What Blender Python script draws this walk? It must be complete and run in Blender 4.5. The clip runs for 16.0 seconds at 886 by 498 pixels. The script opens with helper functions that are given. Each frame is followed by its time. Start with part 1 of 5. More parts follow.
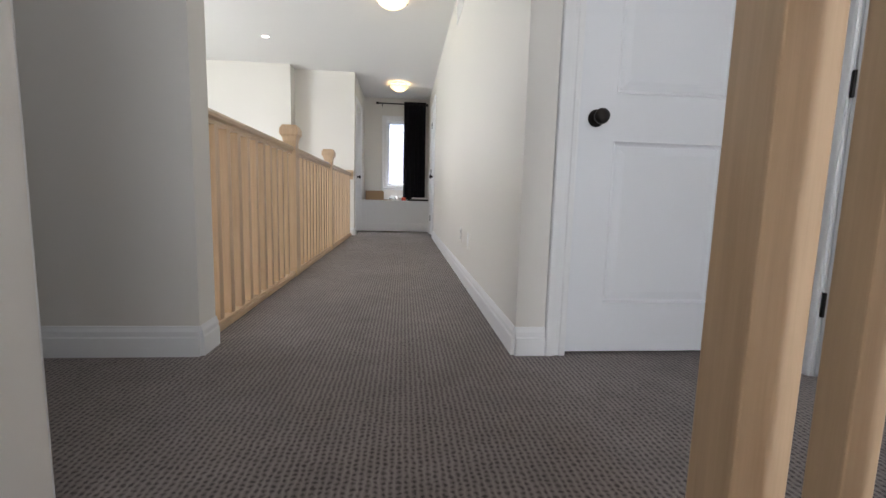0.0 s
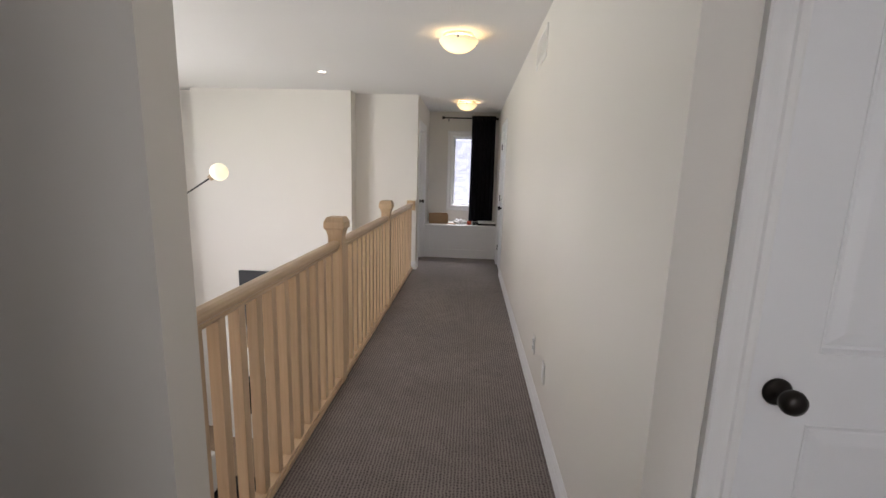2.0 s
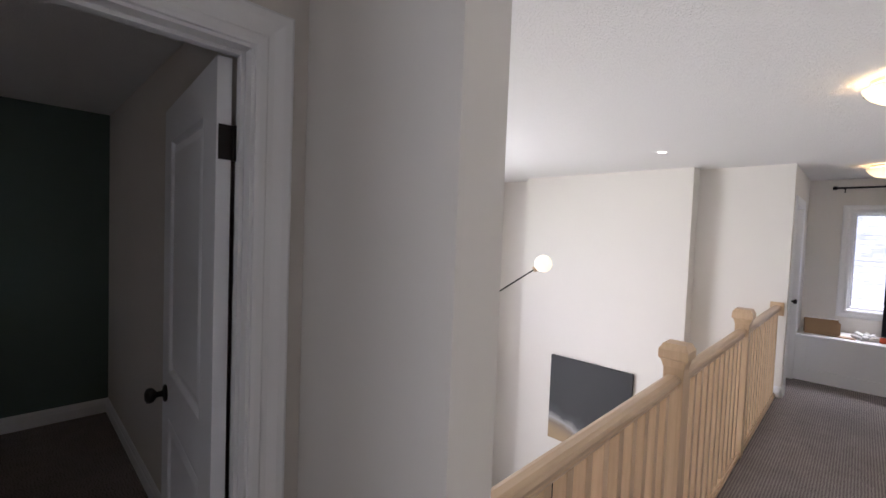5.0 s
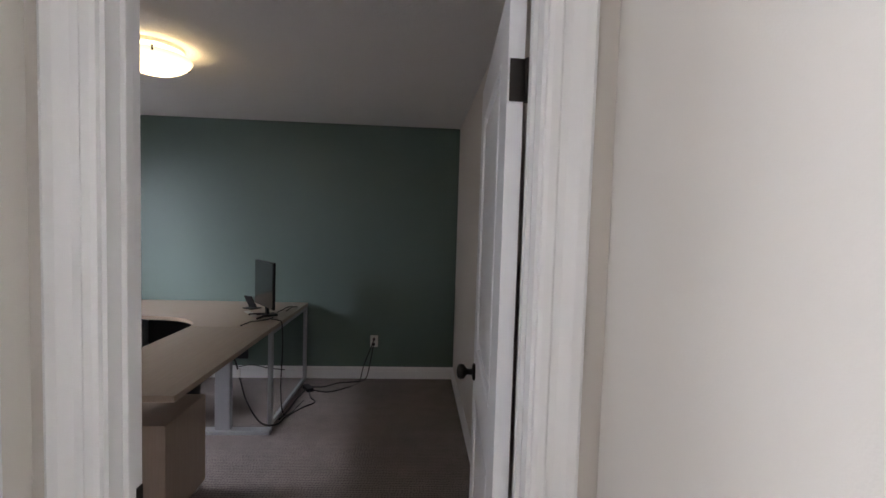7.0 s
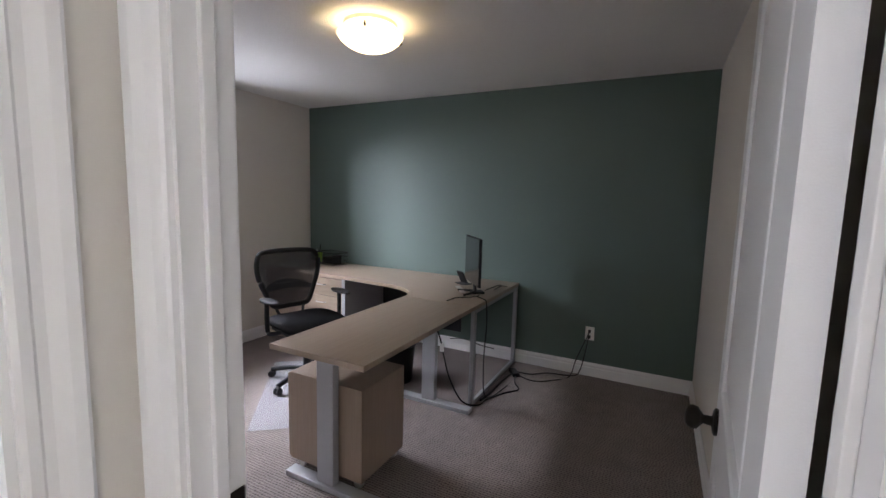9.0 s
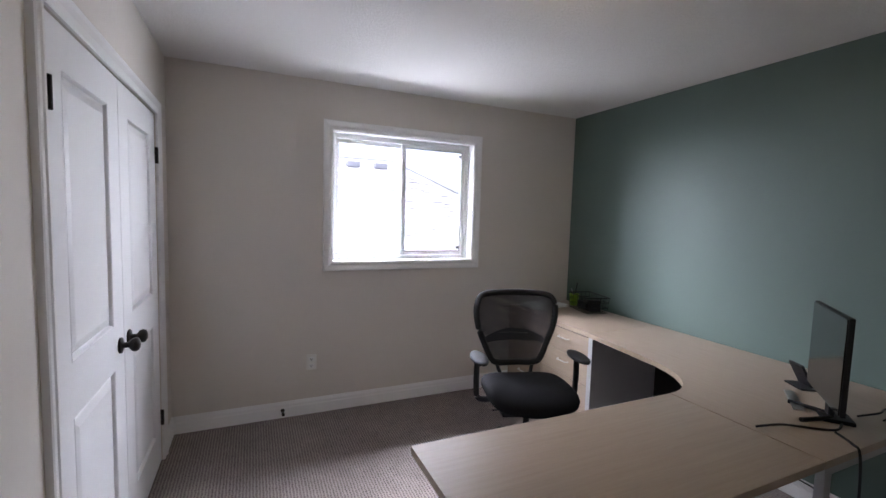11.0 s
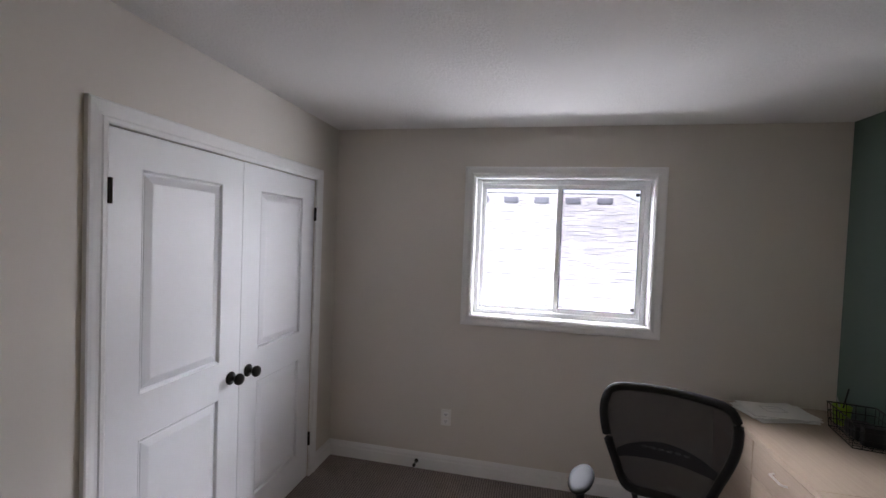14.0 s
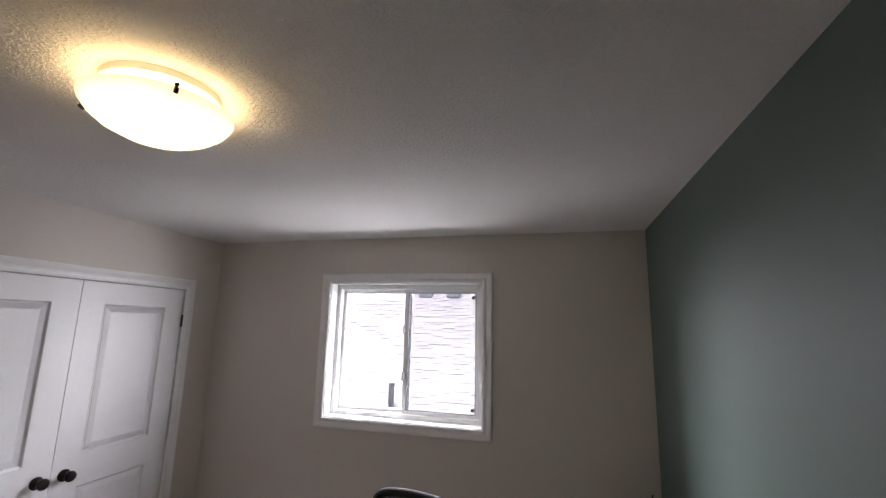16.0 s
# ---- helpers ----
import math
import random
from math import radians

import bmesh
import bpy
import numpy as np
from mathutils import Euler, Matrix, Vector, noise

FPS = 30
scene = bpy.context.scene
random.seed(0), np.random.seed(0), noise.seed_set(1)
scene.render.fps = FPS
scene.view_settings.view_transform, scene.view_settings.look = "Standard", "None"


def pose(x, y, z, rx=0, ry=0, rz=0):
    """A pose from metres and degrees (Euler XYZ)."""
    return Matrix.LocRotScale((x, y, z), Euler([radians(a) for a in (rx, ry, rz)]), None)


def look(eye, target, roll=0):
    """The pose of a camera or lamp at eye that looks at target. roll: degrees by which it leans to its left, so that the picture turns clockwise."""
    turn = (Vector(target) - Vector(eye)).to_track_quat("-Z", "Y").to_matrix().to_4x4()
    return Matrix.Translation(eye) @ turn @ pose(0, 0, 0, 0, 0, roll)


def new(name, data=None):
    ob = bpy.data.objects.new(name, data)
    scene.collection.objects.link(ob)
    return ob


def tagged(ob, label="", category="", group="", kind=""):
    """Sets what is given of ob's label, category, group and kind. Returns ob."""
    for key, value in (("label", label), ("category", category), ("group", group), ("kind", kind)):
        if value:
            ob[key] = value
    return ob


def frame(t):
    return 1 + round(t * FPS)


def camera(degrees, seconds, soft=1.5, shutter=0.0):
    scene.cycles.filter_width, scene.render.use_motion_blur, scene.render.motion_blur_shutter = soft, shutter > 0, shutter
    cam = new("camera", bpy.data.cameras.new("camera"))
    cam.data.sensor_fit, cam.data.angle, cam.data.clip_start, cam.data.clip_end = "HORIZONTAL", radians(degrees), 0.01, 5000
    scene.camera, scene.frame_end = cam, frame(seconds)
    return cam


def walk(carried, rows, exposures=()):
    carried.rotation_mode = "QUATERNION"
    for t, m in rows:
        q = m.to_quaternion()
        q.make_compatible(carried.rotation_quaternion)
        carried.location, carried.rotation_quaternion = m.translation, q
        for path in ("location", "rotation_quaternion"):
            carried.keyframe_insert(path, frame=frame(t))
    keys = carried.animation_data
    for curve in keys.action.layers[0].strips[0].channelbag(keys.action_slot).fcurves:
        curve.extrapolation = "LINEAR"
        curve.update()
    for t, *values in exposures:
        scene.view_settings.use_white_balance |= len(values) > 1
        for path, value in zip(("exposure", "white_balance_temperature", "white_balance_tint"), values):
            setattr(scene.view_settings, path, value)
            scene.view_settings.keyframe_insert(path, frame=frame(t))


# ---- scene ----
cam = camera(92.1, 16.0)

PATH = [
    (0, (0.133, 0.054, 0.619), (0.32, 2.031, 0.381), 1.6),
    (0.5, (0.101, 0.224, 0.817), (0.283, 2.194, 0.528), 1.8),
    (1, (0.16, 0.354, 1.113), (0.271, 2.322, 0.775), 2.1),
    (1.5, (0.153, 0.546, 1.269), (0.142, 2.513, 0.908), 1.9),
    (2, (0.138, 0.716, 1.413), (0.019, 2.68, 1.058), 1.7),
    (2.5, (0.164, 0.887, 1.547), (-0.04, 2.85, 1.225), 1.7),
    (3, (0.215, 1.046, 1.663), (-0.114, 3.008, 1.454), 1.5),
    (3.5, (0.196, 1.097, 1.709), (-0.29, 3.032, 1.559), 1.4),
    (4, (0.125, 1.116, 1.698), (-0.621, 2.969, 1.595), 1.4),
    (4.5, (0.059, 1.068, 1.665), (-1.035, 2.74, 1.576), 1.7),
    (4.8, (-0.039, 1.109, 1.615), (-1.322, 2.641, 1.525), 2.0),
    (5, (-0.098, 1.121, 1.6), (-1.497, 2.547, 1.52), 2.2),
    (5.2, (-0.147, 1.15, 1.584), (-1.646, 2.472, 1.5), 2.3),
    (7.5, (-0.409, 1.362, 1.481), (-2.397, 1.173, 1.362), 1.6),
    (8, (-0.472, 1.414, 1.466), (-2.413, 0.955, 1.311), 1.5),
    (8.2, (-0.517, 1.411, 1.457), (-2.429, 0.848, 1.288), 1.5),
    (10.3, (-1.287, 1.252, 1.498), (-2.774, -0.051, 1.197), 1.7),
    (10.5, (-1.36, 1.206, 1.513), (-2.767, -0.183, 1.217), 1.7),
    (11, (-1.753, 1.0, 1.504), (-2.567, -0.82, 1.348), 1.7),
    (11.5, (-1.803, 0.939, 1.5), (-2.195, -1.018, 1.365), 2.1),
    (12, (-1.838, 0.926, 1.492), (-1.788, -1.069, 1.364), 2.3),
    (12.5, (-1.93, 0.856, 1.511), (-1.581, -1.109, 1.379), 2.5),
    (13, (-2.168, 0.792, 1.557), (-1.751, -1.161, 1.436), 2.4),
    (13.5, (-2.485, 0.738, 1.625), (-2.063, -1.215, 1.521), 2.2),
    (14, (-2.709, 0.741, 1.681), (-2.293, -1.214, 1.621), 2.2),
    (14.5, (-2.984, 0.745, 1.734), (-2.575, -1.213, 1.748), 2.2),
    (15, (-3.272, 0.804, 1.746), (-2.884, -1.151, 1.908), 2.2),
    (15.5, (-3.667, 0.818, 1.769), (-3.223, -1.113, 2.043), 1.6),
    (16, (-3.944, 0.713, 1.803), (-3.437, -1.189, 2.156), 1.3),
]
EXPOSURES = [(0.0, 3.6, 6200, 12), (1.5, 3.35, 6400, 14), (2.5, 2.9, 6650, 17), (3.5, 2.75, 6300, 18), (4.5, 3.05, 6250, 19), (5.2, 3.5, 6200, 20), (7.3, 4.9, 6300, 16), (8.2, 4.9, 6300, 17), (10.3, 5.8, 6100, 15), (10.6, 5.7, 6100, 15), (11.0, 5.2, 6150, 16), (11.5, 5.1, 6200, 17), (12.5, 5.08, 6300, 16), (14.0, 4.75, 6400, 16), (16.0, 4.65, 6650, 18)]
walk(cam, [(t, look(eye, target, roll)) for t, eye, target, roll in PATH], EXPOSURES)

# ---------------------------------------------------------------- light
world = bpy.data.worlds.new("sky")
scene.world = world
world.use_nodes = True
wn = world.node_tree.nodes
sky = wn.new("ShaderNodeTexSky")
sky.sky_type = "NISHITA"
sky.sun_disc = False
sky.sun_elevation = radians(74)
sky.sun_rotation = radians(85)
sky.air_density = 0.8
sky.dust_density = 4.0
# hazy, nearly white sky
haze = wn.new("ShaderNodeHueSaturation")
haze.inputs["Saturation"].default_value = 0.4
world.node_tree.links.new(sky.outputs[0], haze.inputs["Color"])
world.node_tree.links.new(haze.outputs[0], wn["Background"].inputs[0])
wn["Background"].inputs[1].default_value = 0.075

sun_data = bpy.data.lights.new("sun", "SUN")
sun_data.energy = 2.2
sun_data.angle = radians(10)
sun_data.color = (1.0, 0.97, 0.92)
sun = new("sun", sun_data)
# high over the closed side of the house
sun.matrix_world = look((2.7, 0.24, 9.5), (0, 0, 0))

def daylight(name, eye, target, w, h, watts, color=(0.93, 0.965, 1.0)):
    """An area lamp kept out of view, standing in for sky light."""
    d = bpy.data.lights.new(name, "AREA")
    d.shape, d.size, d.size_y, d.energy, d.color = "RECTANGLE", w, h, watts, color
    ob = new(name, d)
    ob.matrix_world = look(eye, target)
    return ob


# unseen area lamp between the houses, slanting in at the office window as sky
daylight("daylight_office_sky", (-0.30, -4.60, 2.5), (-0.90, -3.82, 2.35), 1.7, 1.5, 13.5, (0.93, 0.95, 1.0))
# unseen area lamp beyond the neighbour's roof end, added to brighten the closet wall
daylight("daylight_office_side", (-5.4, -3.6, 1.75), (-2.4, -1.5, 1.6), 2.4, 2.2, 16, (0.93, 0.95, 1.0))
# unseen area lamps: one for sky over the neighbour's roof, one below brightening the ceiling
daylight("daylight_office_high", (-2.8, -3.7, 3.2), (-2.87, -2.2, 1.7), 3.4, 1.0, 42, (0.93, 0.95, 1.0))
daylight("daylight_office_ground", (-2.87, -4.0, 0.10), (-2.87, -2.1, 1.6), 3.6, 0.9, 5.5, (0.94, 0.95, 1.0))
# area lamps in the living room's unseen, enlarged side windows, upper and lower row
daylight("daylight_living_upper", (-4.36, 3.8, 1.25), (0.0, 4.9, 1.0), 1.3, 1.6, 7, (0.97, 0.97, 1.0))
daylight("daylight_living_lower", (-4.36, 3.6, -1.6), (0.0, 4.4, -1.2), 1.7, 2.0, 6.5, (0.97, 0.97, 1.0))
# added area lamp at a made-up tall window over the stairs
daylight("daylight_stairs", (1.05, -2.45, 0.9), (-2.6, 0.2, 0.9), 0.9, 2.5, 5.5)
# added area lamp inside the bathroom, brightening the landing through the open bathroom door
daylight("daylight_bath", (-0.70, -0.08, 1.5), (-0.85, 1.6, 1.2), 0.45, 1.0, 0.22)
# above the corridor's end window
daylight("daylight_corridor", (0.1, 9.3, 3.0), (0.1, 8.0, 1.3), 1.0, 0.9, 20)

# ---------------------------------------------------------------- materials


def nodes_of(name):
    m = bpy.data.materials.new(name)
    m.use_nodes = True
    nt = m.node_tree
    return m, nt, nt.nodes["Principled BSDF"], nt.nodes.new, nt.links.new


def setc(sock, c):
    sock.default_value = (*c, 1.0)


def paint(name, color, rough=0.6, bump=0.15, scale=260.0, vary=0.05, coat=0.0):
    """Rolled or sprayed paint: fine orange-peel relief and slight large patches."""
    m, nt, b, n, l = nodes_of(name)
    tc = n("ShaderNodeTexCoord")
    big = n("ShaderNodeTexNoise")
    big.inputs["Scale"].default_value = 1.7
    big.inputs["Detail"].default_value = 4
    l(tc.outputs["Object"], big.inputs["Vector"])
    ramp = n("ShaderNodeMixRGB")
    setc(ramp.inputs[1], [c * (1 - vary) for c in color])
    setc(ramp.inputs[2], [min(1, c * (1 + vary)) for c in color])
    l(big.outputs[0], ramp.inputs[0])
    l(ramp.outputs[0], b.inputs["Base Color"])
    fine = n("ShaderNodeTexNoise")
    fine.inputs["Scale"].default_value = scale
    fine.inputs["Detail"].default_value = 3
    l(tc.outputs["Object"], fine.inputs["Vector"])
    bp = n("ShaderNodeBump")
    bp.inputs["Strength"].default_value = bump
    bp.inputs["Distance"].default_value = 0.002
    l(fine.outputs[0], bp.inputs["Height"])
    l(bp.outputs[0], b.inputs["Normal"])
    b.inputs["Roughness"].default_value = rough
    b.inputs["Coat Weight"].default_value = coat
    return m


def ceiling_paint():
    """Knockdown spray texture on white."""
    m, nt, b, n, l = nodes_of("textured_ceiling_white")
    tc = n("ShaderNodeTexCoord")
    v = n("ShaderNodeTexNoise")
    v.inputs["Scale"].default_value = 75
    v.inputs["Detail"].default_value = 4
    v.inputs["Distortion"].default_value = 0.8
    l(tc.outputs["Object"], v.inputs["Vector"])
    r = n("ShaderNodeValToRGB")
    r.color_ramp.elements[0].position = 0.47
    r.color_ramp.elements[1].position = 0.6
    l(v.outputs[0], r.inputs[0])
    bp = n("ShaderNodeBump")
    bp.inputs["Strength"].default_value = 0.62
    bp.inputs["Distance"].default_value = 0.004
    l(r.outputs[0], bp.inputs["Height"])
    l(bp.outputs[0], b.inputs["Normal"])
    setc(b.inputs["Base Color"], (0.80, 0.79, 0.775))
    b.inputs["Roughness"].default_value = 0.85
    return m


def wood(name, light, dark, axis="z", grain=1.0, rough=0.42):
    m, nt, b, n, l = nodes_of(name)
    tc = n("ShaderNodeTexCoord")
    mp = n("ShaderNodeMapping")
    s = [70.0 * grain] * 3
    s["xyz".index(axis)] = 3.0 * grain
    mp.inputs["Scale"].default_value = s
    l(tc.outputs["Object"], mp.inputs["Vector"])
    oi = n("ShaderNodeObjectInfo")
    add = n("ShaderNodeVectorMath")
    add.operation = "ADD"
    mul = n("ShaderNodeVectorMath")
    mul.operation = "SCALE"
    mul.inputs["Scale"].default_value = 40.0
    l(oi.outputs["Random"], mul.inputs[0])
    l(mp.outputs[0], add.inputs[0])
    l(mul.outputs[0], add.inputs[1])
    no = n("ShaderNodeTexNoise")
    no.inputs["Scale"].default_value = 1.0
    no.inputs["Detail"].default_value = 6
    no.inputs["Roughness"].default_value = 0.65
    l(add.outputs[0], no.inputs["Vector"])
    r = n("ShaderNodeValToRGB")
    r.color_ramp.elements[0].position = 0.3
    r.color_ramp.elements[1].position = 0.72
    r.color_ramp.elements[0].color = (*dark, 1)
    r.color_ramp.elements[1].color = (*light, 1)
    l(no.outputs[0], r.inputs[0])
    hs = n("ShaderNodeHueSaturation")
    mr = n("ShaderNodeMapRange")
    mr.inputs["To Min"].default_value = 0.92
    mr.inputs["To Max"].default_value = 1.07
    l(oi.outputs["Random"], mr.inputs["Value"])
    l(mr.outputs[0], hs.inputs["Value"])
    l(r.outputs[0], hs.inputs["Color"])
    l(hs.outputs[0], b.inputs["Base Color"])
    bp = n("ShaderNodeBump")
    bp.inputs["Strength"].default_value = 0.08
    bp.inputs["Distance"].default_value = 0.001
    l(no.outputs[0], bp.inputs["Height"])
    l(bp.outputs[0], b.inputs["Normal"])
    b.inputs["Roughness"].default_value = rough
    return m


def carpet():
    """Patterned loop pile: light ribs with staggered rows of hollows between, their shade painted dark, fuzz and soft
    shading patches.
    """
    m, nt, b, n, l = nodes_of("loop_pile_carpet")
    tc = n("ShaderNodeTexCoord")

    def noise_at(scale, detail):
        t = n("ShaderNodeTexNoise")
        t.inputs["Scale"].default_value = scale
        t.inputs["Detail"].default_value = detail
        l(tc.outputs["Object"], t.inputs["Vector"])
        return t

    def calc(op, a, c=None, d=None):
        k = n("ShaderNodeMath")
        k.operation = op
        for i, v in enumerate((a, c, d)):
            if v is None:
                continue
            if isinstance(v, (int, float)):
                k.inputs[i].default_value = v
            else:
                l(v, k.inputs[i])
        return k.outputs[0]

    wob, fuzz, big, mid = noise_at(38, 3), noise_at(420, 3), noise_at(1.3, 5), noise_at(9, 4)
    off = n("ShaderNodeVectorMath")
    off.operation = "MULTIPLY_ADD"
    off.inputs[1].default_value = (0.016, 0.026, 0)
    l(wob.outputs["Color"], off.inputs[0])
    l(tc.outputs["Object"], off.inputs[2])
    sp = n("ShaderNodeSeparateXYZ")
    l(off.outputs[0], sp.inputs[0])
    u = calc("DIVIDE", sp.outputs["X"], 0.0165)
    col = calc("FLOOR", u)
    shift = n("ShaderNodeTexWhiteNoise")
    shift.noise_dimensions = "1D"
    l(col, shift.inputs["W"])
    fx = calc("FRACT", u)
    v = calc("ADD", calc("DIVIDE", sp.outputs["Y"], 0.017), calc("MULTIPLY", shift.outputs["Value"], 0.7))
    row = calc("FLOOR", v)
    fy = calc("FRACT", v)
    cell = n("ShaderNodeCombineXYZ")
    l(col, cell.inputs[0])
    l(row, cell.inputs[1])
    wn_ = n("ShaderNodeTexWhiteNoise")
    l(cell.outputs[0], wn_.inputs["Vector"])
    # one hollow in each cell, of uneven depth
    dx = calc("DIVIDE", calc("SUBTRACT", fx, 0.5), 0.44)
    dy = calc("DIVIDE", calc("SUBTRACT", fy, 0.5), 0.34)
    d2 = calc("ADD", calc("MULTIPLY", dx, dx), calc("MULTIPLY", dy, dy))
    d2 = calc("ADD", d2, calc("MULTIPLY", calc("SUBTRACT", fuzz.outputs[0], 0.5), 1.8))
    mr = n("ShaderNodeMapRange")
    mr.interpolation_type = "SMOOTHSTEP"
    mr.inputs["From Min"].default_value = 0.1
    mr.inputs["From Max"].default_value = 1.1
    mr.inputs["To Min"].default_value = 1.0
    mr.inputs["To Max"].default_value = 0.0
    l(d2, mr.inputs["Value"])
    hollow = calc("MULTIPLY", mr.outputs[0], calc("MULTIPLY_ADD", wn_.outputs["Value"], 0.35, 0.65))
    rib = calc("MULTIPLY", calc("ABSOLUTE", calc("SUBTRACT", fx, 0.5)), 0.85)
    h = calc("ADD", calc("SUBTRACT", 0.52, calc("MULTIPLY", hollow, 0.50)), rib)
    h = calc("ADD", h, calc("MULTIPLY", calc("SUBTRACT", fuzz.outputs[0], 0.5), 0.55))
    # colour follows pile height, so the hollows' shade is in the colour
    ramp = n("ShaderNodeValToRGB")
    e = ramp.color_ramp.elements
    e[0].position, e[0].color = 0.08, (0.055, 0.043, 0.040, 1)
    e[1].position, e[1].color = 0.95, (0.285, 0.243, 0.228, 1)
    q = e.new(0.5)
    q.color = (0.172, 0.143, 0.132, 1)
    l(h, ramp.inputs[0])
    hs = n("ShaderNodeHueSaturation")
    v1 = calc("MULTIPLY_ADD", big.outputs[0], 0.6, 0.70)
    v2 = calc("MULTIPLY_ADD", mid.outputs[0], 0.5, 0.75)
    l(calc("MULTIPLY", v1, v2), hs.inputs["Value"])
    l(ramp.outputs[0], hs.inputs["Color"])
    l(hs.outputs[0], b.inputs["Base Color"])
    bp = n("ShaderNodeBump")
    bp.inputs["Strength"].default_value = 0.5
    bp.inputs["Distance"].default_value = 0.003
    l(h, bp.inputs["Height"])
    l(bp.outputs[0], b.inputs["Normal"])
    b.inputs["Roughness"].default_value = 0.95
    b.inputs["Sheen Weight"].default_value = 0.1
    return m


def plain(name, color, rough=0.5, metal=0.0, bump=0.05, scale=180.0, vary=0.06, spec=0.5):
    m = paint(name, color, rough, bump, scale, vary)
    b = m.node_tree.nodes["Principled BSDF"]
    b.inputs["Metallic"].default_value = metal
    b.inputs["Specular IOR Level"].default_value = spec
    return m


def glow(name, color, strength, body=(0.9, 0.87, 0.8), cloudy=False):
    m, nt, b, n, l = nodes_of(name)
    if cloudy:
        tc = n("ShaderNodeTexCoord")
        no = n("ShaderNodeTexNoise")
        no.inputs["Scale"].default_value = 9
        no.inputs["Detail"].default_value = 4
        l(tc.outputs["Object"], no.inputs["Vector"])
        mr = n("ShaderNodeMapRange")
        mr.inputs["To Min"].default_value = 0.75
        mr.inputs["To Max"].default_value = 1.25
        l(no.outputs[0], mr.inputs["Value"])
        # dimmer towards the rim, far from the bulbs
        sp = n("ShaderNodeSeparateXYZ")
        l(tc.outputs["Object"], sp.inputs[0])
        deep = n("ShaderNodeMapRange")
        deep.inputs["From Min"].default_value = -0.040
        deep.inputs["From Max"].default_value = -0.120
        deep.inputs["To Min"].default_value = strength * 0.55
        deep.inputs["To Max"].default_value = strength * 1.9
        l(sp.outputs["Z"], deep.inputs["Value"])
        mu = n("ShaderNodeMath")
        mu.operation = "MULTIPLY"
        l(mr.outputs[0], mu.inputs[0])
        l(deep.outputs[0], mu.inputs[1])
        l(mu.outputs[0], b.inputs["Emission Strength"])
    setc(b.inputs["Base Color"], body)
    b.inputs["Roughness"].default_value = 0.35
    setc(b.inputs["Emission Color"], color)
    b.inputs["Emission Strength"].default_value = strength
    return m


def glass(name, tint=(1, 1, 1), rough=0.0):
    """Thin window glass: mostly clear, glossier at grazing angles."""
    m, nt, b, n, l = nodes_of(name)
    tr = n("ShaderNodeBsdfTransparent")
    setc(tr.inputs[0], tint)
    gl = n("ShaderNodeBsdfGlossy")
    gl.inputs["Roughness"].default_value = rough
    fr = n("ShaderNodeLayerWeight")
    fr.inputs["Blend"].default_value = 0.2
    k = n("ShaderNodeMath")
    k.operation = "MULTIPLY"
    k.inputs[1].default_value = 0.3
    l(fr.outputs["Facing"], k.inputs[0])
    mx = n("ShaderNodeMixShader")
    l(k.outputs[0], mx.inputs[0])
    l(tr.outputs[0], mx.inputs[1])
    l(gl.outputs[0], mx.inputs[2])
    l(mx.outputs[0], nt.nodes["Material Output"].inputs[0])
    return m


def sheer_mesh(name, color, cover, pitch):
    """Woven mesh with real see-through holes, by a grid of threads."""
    m, nt, b, n, l = nodes_of(name)
    setc(b.inputs["Base Color"], color)
    b.inputs["Roughness"].default_value = 0.7
    tc = n("ShaderNodeTexCoord")
    ck = n("ShaderNodeTexBrick")
    ck.inputs["Scale"].default_value = 1.0
    ck.inputs["Brick Width"].default_value = pitch
    ck.inputs["Row Height"].default_value = pitch
    ck.inputs["Mortar Size"].default_value = pitch * cover * 0.5
    ck.inputs["Mortar Smooth"].default_value = 0.0
    mp = n("ShaderNodeMapping")
    mp.inputs["Rotation"].default_value = (radians(90), 0, 0)
    l(tc.outputs["Object"], mp.inputs["Vector"])
    l(mp.outputs[0], ck.inputs["Vector"])
    l(ck.outputs["Fac"], b.inputs["Alpha"])
    return m


def fabric(name, color, bump=0.4):
    m = paint(name, color, 0.9, bump, 600.0, 0.12)
    m.node_tree.nodes["Principled BSDF"].inputs["Specular IOR Level"].default_value = 0.2
    return m


WALL = paint("warm_white_wall_paint", (0.74, 0.71, 0.66), 0.7, 0.12, 300, 0.02)
# same paint as WALL, its colour lowered for the shade in the office
OFFICE = paint("greige_wall_paint", (0.66, 0.62, 0.57), 0.7, 0.12, 300, 0.02)
GREEN = paint("deep_green_wall_paint", (0.100, 0.148, 0.130), 0.55, 0.2, 260, 0.05)
CEIL = ceiling_paint()
TRIM = paint("white_trim_paint", (0.82, 0.82, 0.82), 0.35, 0.05, 120, 0.015)
DOORW = paint("white_door_paint", (0.80, 0.81, 0.83), 0.38, 0.12, 420, 0.02)
CARPET = carpet()
MAPLE = wood("clear_maple", (0.66, 0.48, 0.31), (0.55, 0.38, 0.235), "z", 0.8, 0.38)
MAPLE_Y = wood("clear_maple_rail", (0.66, 0.48, 0.31), (0.55, 0.38, 0.235), "y", 0.8, 0.3)
LAMI = wood("light_woodgrain_laminate_x", (0.385, 0.305, 0.235), (0.325, 0.255, 0.193), "x", 1.3, 0.4)
LAMI_Y = wood("light_woodgrain_laminate_y", (0.385, 0.305, 0.235), (0.325, 0.255, 0.193), "y", 1.3, 0.4)
# carcass tone set darker than the worktops, carrying the shade on their sides
LAMI_Z = wood("light_woodgrain_laminate_z", (0.36, 0.275, 0.21), (0.30, 0.225, 0.17), "z", 1.3, 0.45)
